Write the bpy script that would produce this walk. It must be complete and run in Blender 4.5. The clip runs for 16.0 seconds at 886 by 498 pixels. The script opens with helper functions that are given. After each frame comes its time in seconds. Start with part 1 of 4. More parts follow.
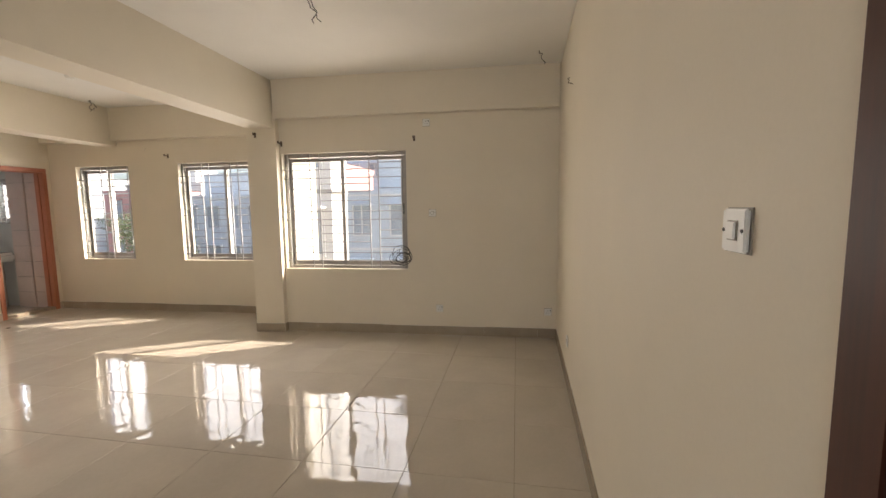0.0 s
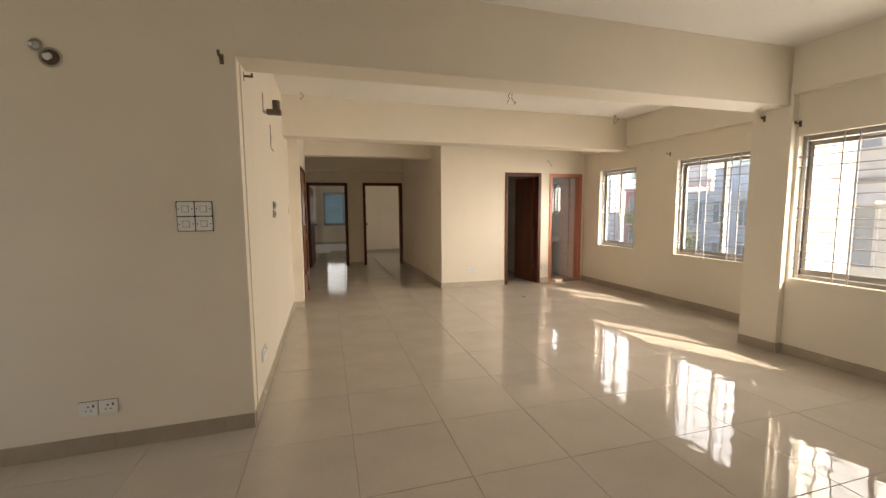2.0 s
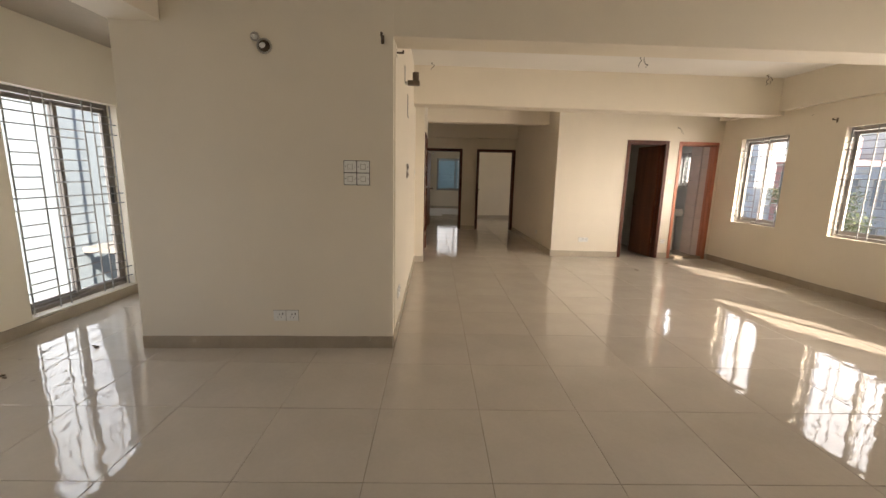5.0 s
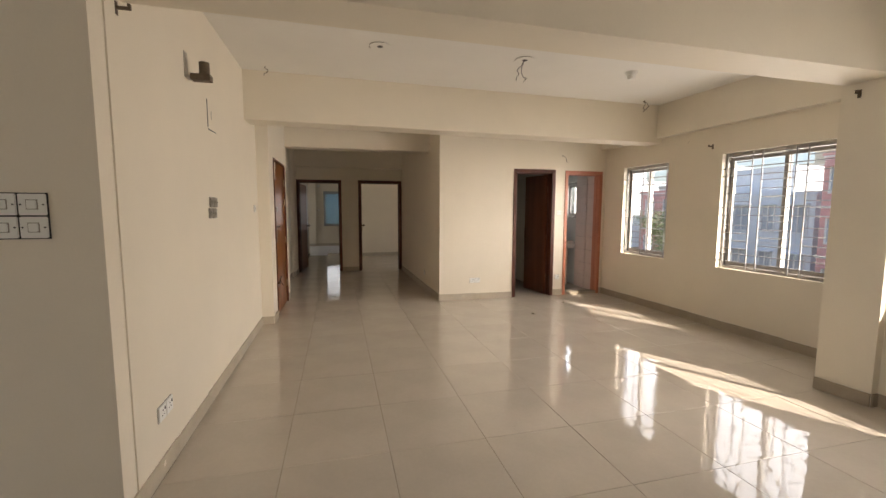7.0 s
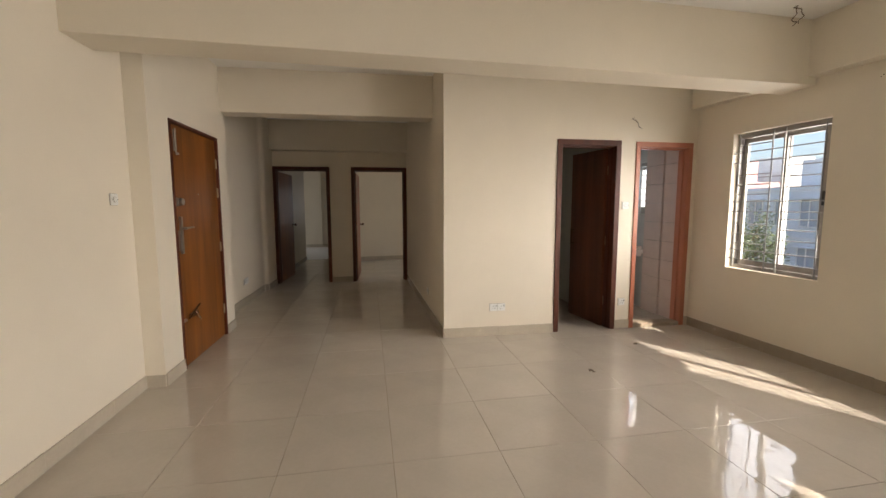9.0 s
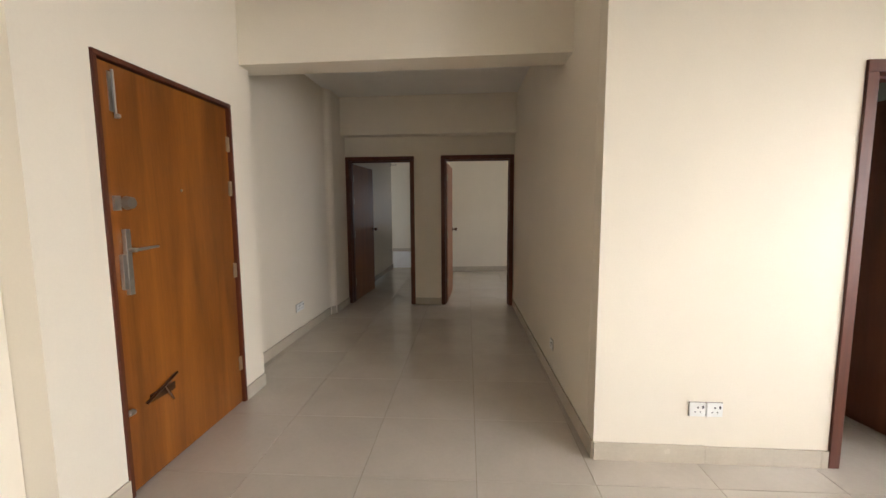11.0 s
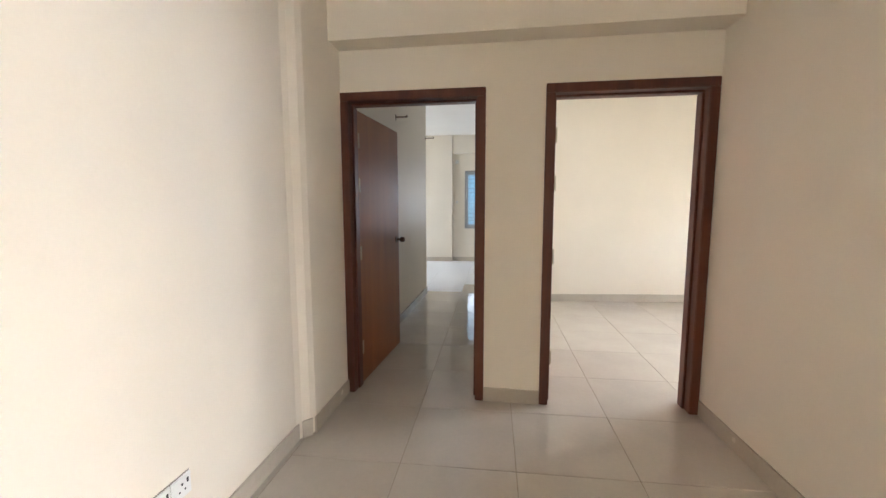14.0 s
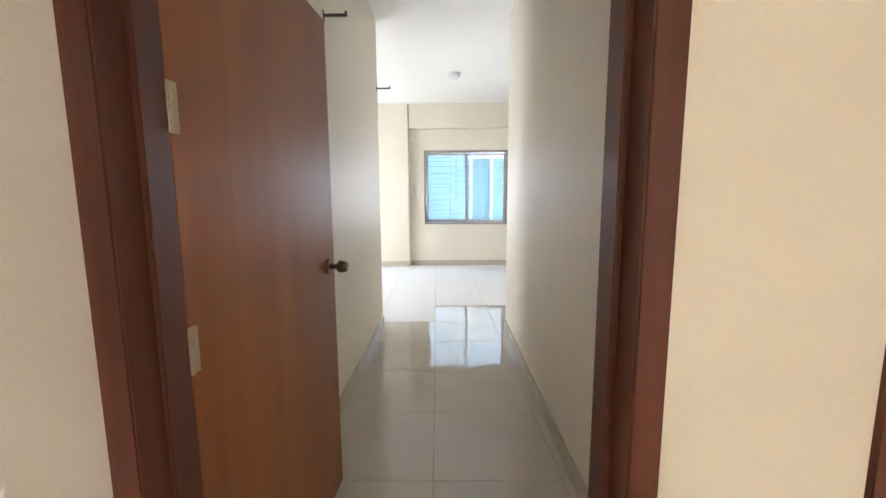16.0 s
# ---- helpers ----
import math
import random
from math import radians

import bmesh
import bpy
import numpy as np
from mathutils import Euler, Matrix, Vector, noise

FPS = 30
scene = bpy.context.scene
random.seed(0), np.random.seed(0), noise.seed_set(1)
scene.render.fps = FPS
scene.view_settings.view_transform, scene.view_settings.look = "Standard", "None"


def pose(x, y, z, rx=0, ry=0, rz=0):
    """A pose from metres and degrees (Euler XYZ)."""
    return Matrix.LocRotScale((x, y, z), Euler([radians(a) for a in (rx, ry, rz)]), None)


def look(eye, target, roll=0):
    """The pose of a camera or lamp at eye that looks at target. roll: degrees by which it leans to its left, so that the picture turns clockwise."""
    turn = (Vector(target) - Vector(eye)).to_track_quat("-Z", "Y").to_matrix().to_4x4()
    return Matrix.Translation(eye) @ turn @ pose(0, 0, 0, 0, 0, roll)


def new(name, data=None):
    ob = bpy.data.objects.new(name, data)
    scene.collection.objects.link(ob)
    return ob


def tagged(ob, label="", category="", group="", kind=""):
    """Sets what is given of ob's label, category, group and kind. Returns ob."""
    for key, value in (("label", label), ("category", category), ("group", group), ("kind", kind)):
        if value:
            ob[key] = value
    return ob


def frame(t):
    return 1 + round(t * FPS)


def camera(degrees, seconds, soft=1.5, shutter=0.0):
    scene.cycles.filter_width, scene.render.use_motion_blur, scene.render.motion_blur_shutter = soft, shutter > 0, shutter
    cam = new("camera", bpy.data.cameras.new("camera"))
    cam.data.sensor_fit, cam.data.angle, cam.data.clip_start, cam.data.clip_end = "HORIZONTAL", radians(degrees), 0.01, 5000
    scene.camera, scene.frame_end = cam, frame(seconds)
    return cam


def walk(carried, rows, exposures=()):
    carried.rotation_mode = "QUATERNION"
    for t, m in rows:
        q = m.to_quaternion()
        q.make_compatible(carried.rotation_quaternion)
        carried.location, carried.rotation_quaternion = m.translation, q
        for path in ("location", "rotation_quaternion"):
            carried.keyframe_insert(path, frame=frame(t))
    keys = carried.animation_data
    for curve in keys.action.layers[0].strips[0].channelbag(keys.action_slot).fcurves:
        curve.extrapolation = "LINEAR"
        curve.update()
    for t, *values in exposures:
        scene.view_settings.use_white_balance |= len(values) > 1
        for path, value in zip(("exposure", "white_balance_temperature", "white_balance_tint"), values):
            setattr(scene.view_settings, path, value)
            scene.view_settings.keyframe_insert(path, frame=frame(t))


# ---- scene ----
cam = camera(94.9, 16.0)
PATH = [
    (0, (0.117, 0.002, 1.465), (2.068, 0.397, 1.264), -0.7),
    (0.5, (0.149, 0.05, 1.491), (1.892, 1.011, 1.297), -0.7),
    (1, (0.254, -0.016, 1.513), (1.662, 1.39, 1.314), -0.7),
    (1.5, (0.255, -0.064, 1.471), (1.242, 1.664, 1.272), -0.6),
    (2, (0.235, -0.129, 1.463), (0.744, 1.795, 1.264), -0.4),
    (2.5, (0.144, -0.232, 1.455), (0.17, 1.758, 1.253), 0.1),
    (3, (0.053, -0.352, 1.458), (-0.384, 1.588, 1.242), 0.9),
    (3.5, (0.003, -0.437, 1.451), (-0.758, 1.393, 1.186), 1.4),
    (4, (-0.016, -0.502, 1.436), (-0.718, 1.333, 1.064), 1.3),
    (4.5, (0.017, -0.487, 1.394), (-0.318, 1.432, 0.94), 1.6),
    (5, (0.056, -0.455, 1.421), (0.065, 1.513, 1.065), 1.4),
    (7.5, (0.895, 1.223, 1.457), (1.357, 3.16, 1.268), 0.2),
    (8, (1.101, 1.738, 1.453), (1.511, 3.686, 1.263), 0.1),
    (8.5, (1.227, 2.282, 1.436), (1.597, 4.237, 1.236), -0.0),
    (9, (1.409, 2.794, 1.403), (1.724, 4.758, 1.195), -0.1),
    (9.5, (1.524, 3.267, 1.417), (1.738, 5.244, 1.203), 0.0),
    (10, (1.573, 3.763, 1.427), (1.649, 5.751, 1.219), -0.0),
    (12.5, (1.035, 6.311, 1.382), (0.695, 8.27, 1.167), -0.4),
    (13, (0.955, 6.84, 1.351), (0.601, 8.8, 1.161), -0.1),
    (13.5, (0.822, 7.307, 1.355), (0.491, 9.27, 1.161), -0.1),
    (14, (0.672, 7.797, 1.372), (0.388, 9.764, 1.151), -0.1),
    (14.5, (0.535, 8.323, 1.374), (0.284, 10.292, 1.129), -0.4),
    (15, (0.338, 8.830, 1.329), (0.187, 10.808, 1.078), -0.4),
    (15.5, (0.235, 9.342, 1.327), (0.144, 11.324, 1.075), -0.6),
    (16, (0.178, 9.850, 1.334), (0.167, 11.832, 1.070), -0.3),
]
EXPOSURES = [(0, 1.25, 6600, 17), (2, 1.35, 6900, 17), (4, 1.4, 7000, 18), (5, 1.35, 6800, 18), (7.5, 1.2, 6550, 17), (9, 1.15, 6400, 16), (10.2, 1.55, 6000, 14), (11.4, 2.1, 5750, 14), (12.3, 2.95, 5500, 14), (13.5, 3.4, 5500, 14), (14.5, 3.65, 5550, 14), (16, 4.35, 5500, 13)]
walk(cam, [(t, look(eye, target, roll)) for t, eye, target, roll in PATH], EXPOSURES)

# ---- world, sun and sky ----
world = bpy.data.worlds.new("sky")
scene.world = world
world.use_nodes = True
wn = world.node_tree
sky = wn.nodes.new("ShaderNodeTexSky")
sky.sky_type = "NISHITA"
sky.sun_disc = False
sky.dust_density = 3.0
sky.sun_elevation = radians(37.7)
sky.sun_rotation = radians(148.3)
wn.links.new(sky.outputs[0], wn.nodes["Background"].inputs[0])
wn.nodes["Background"].inputs[1].default_value = 0.15
sun = new("sun", bpy.data.lights.new("sun", "SUN"))
sun.data.energy, sun.data.angle, sun.data.color = 5.0, radians(0.6), (1.0, 0.9, 0.74)
sun.matrix_world = look((0.68, -1.1, 1.0), (0, 0, 0))


def sky_lamp(name, centre, inward, width, height, watts, colour, spread=180):
    """An area lamp in a window's opening, for the sky's light or as added fill."""
    lamp = new(name, bpy.data.lights.new(name, "AREA"))
    lamp.data.shape, lamp.data.size, lamp.data.size_y = "RECTANGLE", width, height
    lamp.data.energy, lamp.data.color, lamp.data.spread = watts, colour, radians(spread)
    lamp.matrix_world = look(centre, Vector(centre) + Vector(inward))
    return lamp


COOL = (0.93, 0.97, 1.0)
WARM = (1.0, 0.93, 0.82)
NEUTRAL = (1.0, 0.965, 0.91)
# east windows: the sky's wide light, and an added narrow fill lamp heading north-west
for centre, width, height, wide, level in (((4.84, 2.05, 1.44), 1.45, 1.33, 15, 8.5), ((5.4, 4.25, 1.45), 1.2, 1.37, 13, 9), ((5.3, 6.1, 1.45), 0.88, 1.36, 9, 5.5)):
    sky_lamp("window_light", centre, (-1, -0.07, 0), width, height, wide, WARM)
    sky_lamp("narrow_fill_light", (centre[0] + 0.01, centre[1], centre[2]), (-0.8, 0.58, -0.22), width, height, level, WARM, 75)
# west and north windows: the sky's light, again with an added narrow fill lamp
for centre, width in (((-3.86, 1.06, 1.1), 1.1), ((-3.86, 3.5, 1.1), 1.22)):
    sky_lamp("window_light", centre, (1, 0, -0.15), width, 2.1, 10, COOL)
    sky_lamp("narrow_fill_light", (centre[0] - 0.01, centre[1], centre[2]), (1, 0, 0.0), width, 2.1, 2, COOL, 56)
sky_lamp("window_light", (0.57, 17.7, 1.42), (0, -1, 0.0), 1.55, 1.34, 0.6, NEUTRAL)
sky_lamp("narrow_fill_light", (0.57, 17.71, 1.42), (0, -1, 0.15), 1.55, 1.34, 0.8, NEUTRAL, 50)
# fill for the side room, from a window added out of view
sky_lamp("window_light", (4.68, 12.3, 1.42), (-1, -0.7, -0.1), 1.6, 1.34, 9, NEUTRAL, 130)
sky_lamp("window_light", (5.2, 8.07, 1.65), (-1, 0, 0), 0.53, 0.68, 5, COOL)
# fill for the far room, from a window added out of view
sky_lamp("window_light", (-3.28, 15.9, 1.42), (1, 0, 0), 1.5, 1.33, 7.5, WARM)


# ---- materials ----
def node(tree, kind, **inputs):
    n = tree.nodes.new(kind)
    for key, value in inputs.items():
        n.inputs[key.replace("_", " ")].default_value = value
    return n


def material(name, colour, rough=0.6, metal=0.0, vary=0.06, scale=3.0, bump=0.05, fine=60.0, spec=0.5, stretch=(1, 1, 1), per_object=0.0, dirt=None):
    """A surface with stains at one scale, grain at another and a fine relief."""
    m = bpy.data.materials.new(name)
    m.use_nodes = True
    t = m.node_tree
    b = t.nodes["Principled BSDF"]
    b.inputs["Metallic"].default_value = metal
    b.inputs["Specular IOR Level"].default_value = spec
    tc = t.nodes.new("ShaderNodeTexCoord")
    mp = t.nodes.new("ShaderNodeMapping")
    mp.inputs["Scale"].default_value = stretch
    t.links.new(tc.outputs["Object"], mp.inputs["Vector"])
    big = node(t, "ShaderNodeTexNoise", Scale=scale, Detail=4.0, Roughness=0.6)
    small = node(t, "ShaderNodeTexNoise", Scale=fine, Detail=3.0, Roughness=0.6)
    t.links.new(mp.outputs[0], big.inputs["Vector"])
    t.links.new(mp.outputs[0], small.inputs["Vector"])
    add = t.nodes.new("ShaderNodeMath")
    add.operation = "MULTIPLY_ADD"
    t.links.new(small.outputs["Fac"], add.inputs[0])
    add.inputs[1].default_value = 0.35
    t.links.new(big.outputs["Fac"], add.inputs[2])
    last = add.outputs[0]
    if per_object:
        info = t.nodes.new("ShaderNodeObjectInfo")
        more = t.nodes.new("ShaderNodeMath")
        more.operation = "MULTIPLY_ADD"
        t.links.new(info.outputs["Random"], more.inputs[0])
        more.inputs[1].default_value = per_object
        t.links.new(last, more.inputs[2])
        last = more.outputs[0]
    ramp = t.nodes.new("ShaderNodeValToRGB")
    dark = dirt or tuple(c * (1 - vary * 2.2) for c in colour)
    ramp.color_ramp.elements[0].position, ramp.color_ramp.elements[1].position = 0.35, 0.95
    ramp.color_ramp.elements[0].color = (*dark, 1)
    ramp.color_ramp.elements[1].color = (*[min(1, c * (1 + vary)) for c in colour], 1)
    t.links.new(last, ramp.inputs[0])
    t.links.new(ramp.outputs[0], b.inputs["Base Color"])
    ro = node(t, "ShaderNodeMapRange")
    ro.inputs["To Min"].default_value, ro.inputs["To Max"].default_value = max(0.02, rough * 0.8), min(1, rough * 1.2)
    t.links.new(big.outputs["Fac"], ro.inputs["Value"])
    t.links.new(ro.outputs[0], b.inputs["Roughness"])
    if bump:
        bn = node(t, "ShaderNodeBump", Strength=bump, Distance=0.01)
        t.links.new(add.outputs[0], bn.inputs["Height"])
        t.links.new(bn.outputs[0], b.inputs["Normal"])
    return m


def wood(name, dark, light, rough, grain=1.0, along="z"):
    m = bpy.data.materials.new(name)
    m.use_nodes = True
    t = m.node_tree
    b = t.nodes["Principled BSDF"]
    tc = t.nodes.new("ShaderNodeTexCoord")
    mp = t.nodes.new("ShaderNodeMapping")
    mp.inputs["Scale"].default_value = {"z": (7, 7, 0.55), "x": (0.55, 7, 7)}[along]
    t.links.new(tc.outputs["Object"], mp.inputs["Vector"])
    big = node(t, "ShaderNodeTexNoise", Scale=1.0, Detail=5.0, Roughness=0.55, Distortion=0.6)
    fine = node(t, "ShaderNodeTexNoise", Scale=12.0, Detail=4.0, Roughness=0.7)
    for n in (big, fine):
        t.links.new(mp.outputs[0], n.inputs["Vector"])
    add = t.nodes.new("ShaderNodeMath")
    add.operation = "MULTIPLY_ADD"
    t.links.new(fine.outputs["Fac"], add.inputs[0])
    add.inputs[1].default_value = 0.3 * grain
    t.links.new(big.outputs["Fac"], add.inputs[2])
    ramp = t.nodes.new("ShaderNodeValToRGB")
    ramp.color_ramp.elements[0].position, ramp.color_ramp.elements[1].position = 0.4, 0.9
    ramp.color_ramp.elements[0].color, ramp.color_ramp.elements[1].color = (*dark, 1), (*light, 1)
    t.links.new(add.outputs[0], ramp.inputs[0])
    t.links.new(ramp.outputs[0], b.inputs["Base Color"])
    b.inputs["Roughness"].default_value = rough
    bn = node(t, "ShaderNodeBump", Strength=0.08, Distance=0.004)
    t.links.new(add.outputs[0], bn.inputs["Height"])
    t.links.new(bn.outputs[0], b.inputs["Normal"])
    return m


def polished_tile():
    """Polished beige porcelain: soft clouding, a trodden haze, and the slight waviness of the polish."""
    m = material("polished_tile", (0.53, 0.48, 0.405), 0.035, 0, 0.05, 2.2, 0, 40, 0.72, per_object=0.12)
    t = m.node_tree
    b = t.nodes["Principled BSDF"]
    geo = t.nodes.new("ShaderNodeNewGeometry")
    wave = node(t, "ShaderNodeTexNoise", Scale=8.0, Detail=1.0, Roughness=0.35)
    t.links.new(geo.outputs["Position"], wave.inputs["Vector"])
    bn = node(t, "ShaderNodeBump", Strength=0.22, Distance=0.008)
    t.links.new(wave.outputs["Fac"], bn.inputs["Height"])
    t.links.new(bn.outputs[0], b.inputs["Normal"])
    return m


def glass(name, tint=(1, 1, 1), rough=0.0):
    m = bpy.data.materials.new(name)
    m.use_nodes = True
    t = m.node_tree
    t.nodes.remove(t.nodes["Principled BSDF"])
    clear = t.nodes.new("ShaderNodeBsdfTransparent")
    clear.inputs[0].default_value = (*tint, 1)
    shine = t.nodes.new("ShaderNodeBsdfGlossy")
    shine.inputs["Roughness"].default_value = 0.03
    facing = node(t, "ShaderNodeLayerWeight", Blend=0.5)
    power = t.nodes.new("ShaderNodeMath")
    power.operation, power.inputs[1].default_value = "POWER", 4.0
    t.links.new(facing.outputs["Facing"], power.inputs[0])
    gain = t.nodes.new("ShaderNodeMath")
    gain.operation, gain.inputs[1].default_value, gain.inputs[2].default_value = "MULTIPLY_ADD", 0.6, 0.03
    t.links.new(power.outputs[0], gain.inputs[0])
    mix = t.nodes.new("ShaderNodeMixShader")
    t.links.new(gain.outputs[0], mix.inputs[0])
    t.links.new(clear.outputs[0], mix.inputs[1])
    t.links.new(shine.outputs[0], mix.inputs[2])
    t.links.new(mix.outputs[0], t.nodes["Material Output"].inputs[0])
    return m


PAINT = material("cream_wall_paint", (0.82, 0.755, 0.63), 0.6, 0, 0.03, 1.1, 0.06, 90, 0.35)
CEIL = material("white_ceiling_paint", (0.86, 0.84, 0.79), 0.8, 0, 0.02, 1.5, 0.04, 70, 0.2)
TILE = polished_tile()
GROUT = material("grey_grout", (0.30, 0.25, 0.19), 0.8, 0, 0.2, 8, 0.1, 120)
SKIRT = material("taupe_skirting_tile", (0.40, 0.34, 0.26), 0.25, 0, 0.08, 4, 0.03, 60)
PALE_SKIRT = material("pale_skirting_tile", (0.55, 0.49, 0.39), 0.25, 0, 0.06, 4, 0.03, 60)
FRAME = wood("dark_red_frame_wood", (0.042, 0.010, 0.004), (0.135, 0.034, 0.012), 0.5)
TEAK = wood("varnished_teak", (0.11, 0.031, 0.005), (0.31, 0.105, 0.015), 0.3)
VENEER = wood("brown_door_veneer", (0.20, 0.062, 0.013), (0.31, 0.112, 0.026), 0.45, 0.6)
DARKDOOR = wood("dark_door_veneer", (0.10, 0.03, 0.012), (0.21, 0.07, 0.03), 0.35, 0.6)
PINKWOOD = wood("salmon_frame_paint", (0.42, 0.15, 0.085), (0.54, 0.21, 0.12), 0.4, 0.4)
ALU = material("aluminium_window_frame", (0.36, 0.34, 0.31), 0.4, 0.6, 0.08, 6, 0.02, 90)
ALUDARK = material("bronze_window_frame", (0.24, 0.215, 0.19), 0.4, 0.5, 0.08, 6, 0.02, 90)
GRILLE = material("painted_steel_grille", (0.30, 0.30, 0.29), 0.4, 0.2, 0.08, 9, 0.02, 90)
GLASS = glass("window_glass", (0.93, 0.95, 0.96))
WHITEPLASTIC = material("white_switch_plastic", (0.84, 0.84, 0.80), 0.35, 0, 0.03, 12, 0.01, 90)
# grey of the dull switches, also of the shadow rims drawn round plates
DULL = material("dull_grey_plastic_and_shadow_rim", (0.30, 0.27, 0.22), 0.4, 0, 0.12, 20, 0.02, 90)
DARKPLASTIC = material("black_plastic", (0.02, 0.02, 0.02), 0.45, 0, 0.1, 12, 0.02, 90)
STEEL = material("brushed_steel", (0.50, 0.48, 0.44), 0.32, 0.9, 0.08, 10, 0.03, 120)
BRASS = material("antique_bronze", (0.12, 0.065, 0.035), 0.3, 0.8, 0.15, 12, 0.03, 90)
HINGE = material("old_brass_hinge", (0.45, 0.38, 0.26), 0.35, 0.85, 0.1, 12, 0.03, 90)
RUST = material("rusty_steel_bracket", (0.17, 0.13, 0.09), 0.6, 0.5, 0.25, 14, 0.1, 120)
# darker ceiling colour that stands in for the shade under the low slab
SHADED_SOFFIT = material("shaded_soffit_paint", (0.47, 0.42, 0.35), 0.85, 0, 0.08, 2, 0.1, 60, 0.2)
PINKTILE = material("pale_pink_wall_tile", (0.70, 0.58, 0.53), 0.22, 0, 0.04, 3, 0.02, 60, per_object=0.08)
GREYWALL = material("grey_utility_wall", (0.55, 0.55, 0.52), 0.6, 0, 0.06, 2, 0.06, 70)
CERAMIC = material("white_ceramic", (0.80, 0.80, 0.78), 0.1, 0, 0.02, 4, 0, 60)
CLAY = material("reveal_plaster", (0.78, 0.72, 0.60), 0.6, 0, 0.04, 3, 0.06, 80)


# ---- mesh tools ----
class Shape:
    """Gathers faces, then becomes one mesh object."""

    def __init__(self):
        self.bm = bmesh.new()

    def box(self, a, b, m=None):
        a, b = Vector(a), Vector(b)
        mat = Matrix.Translation((a + b) / 2) @ Matrix.Diagonal((*[abs(v) for v in (b - a)], 1))
        bmesh.ops.create_cube(self.bm, size=1, matrix=(m or Matrix()) @ mat)
        return self

    def tube(self, a, b, r, sides=8, r2=None):
        a, b = Vector(a), Vector(b)
        d = b - a
        mat = Matrix.Translation((a + b) / 2) @ d.to_track_quat("Z", "Y").to_matrix().to_4x4()
        bmesh.ops.create_cone(self.bm, cap_ends=True, segments=sides, radius1=r, radius2=r if r2 is None else r2, depth=d.length, matrix=mat)
        return self

    def line(self, points, r, sides=6):
        for a, b in zip(points, points[1:]):
            self.tube(a, b, r, sides)
        return self

    def ball(self, c, r, scale=(1, 1, 1), seg=12):
        mat = Matrix.Translation(c) @ Matrix.Diagonal((*scale, 1))
        bmesh.ops.create_uvsphere(self.bm, u_segments=seg, v_segments=max(6, seg // 2), radius=r, matrix=mat)
        return self

    def prism(self, poly, z0, z1):
        lo = [self.bm.verts.new((x, y, z0)) for x, y in poly]
        hi = [self.bm.verts.new((x, y, z1)) for x, y in poly]
        self.bm.faces.new(hi)
        self.bm.faces.new(lo[::-1])
        for i in range(len(poly)):
            j = (i + 1) % len(poly)
            self.bm.faces.new((lo[i], lo[j], hi[j], hi[i]))
        return self

    def done(self, name, mat, parent=None, at=None, bevel=0.0, smooth=False):
        if bevel:
            sharp = [e for e in self.bm.edges if len(e.link_faces) == 2 and e.calc_face_angle(0) > 0.6]
            bmesh.ops.bevel(self.bm, geom=sharp, offset=bevel, segments=2, affect="EDGES", clamp_overlap=True)
        bmesh.ops.recalc_face_normals(self.bm, faces=self.bm.faces)
        me = bpy.data.meshes.new(name)
        self.bm.to_mesh(me)
        self.bm.free()
        me.materials.append(mat)
        if smooth:
            for p in me.polygons:
                p.use_smooth = True
        ob = new(name, me)
        if parent is not None:
            ob.parent = parent
        elif at is not None:
            ob.matrix_world = at
        return ob


def empty(name, at=None):
    e = new(name)
    if at is not None:
        e.matrix_world = at
    return e


def along(p0, p1):
    """A frame at p0: x along the wall line to p1, y to its left, z up."""
    d = Vector((p1[0] - p0[0], p1[1] - p0[1], 0))
    return Matrix.Translation((p0[0], p0[1], 0)) @ Matrix.Rotation(math.atan2(d.y, d.x), 4, "Z"), d.length


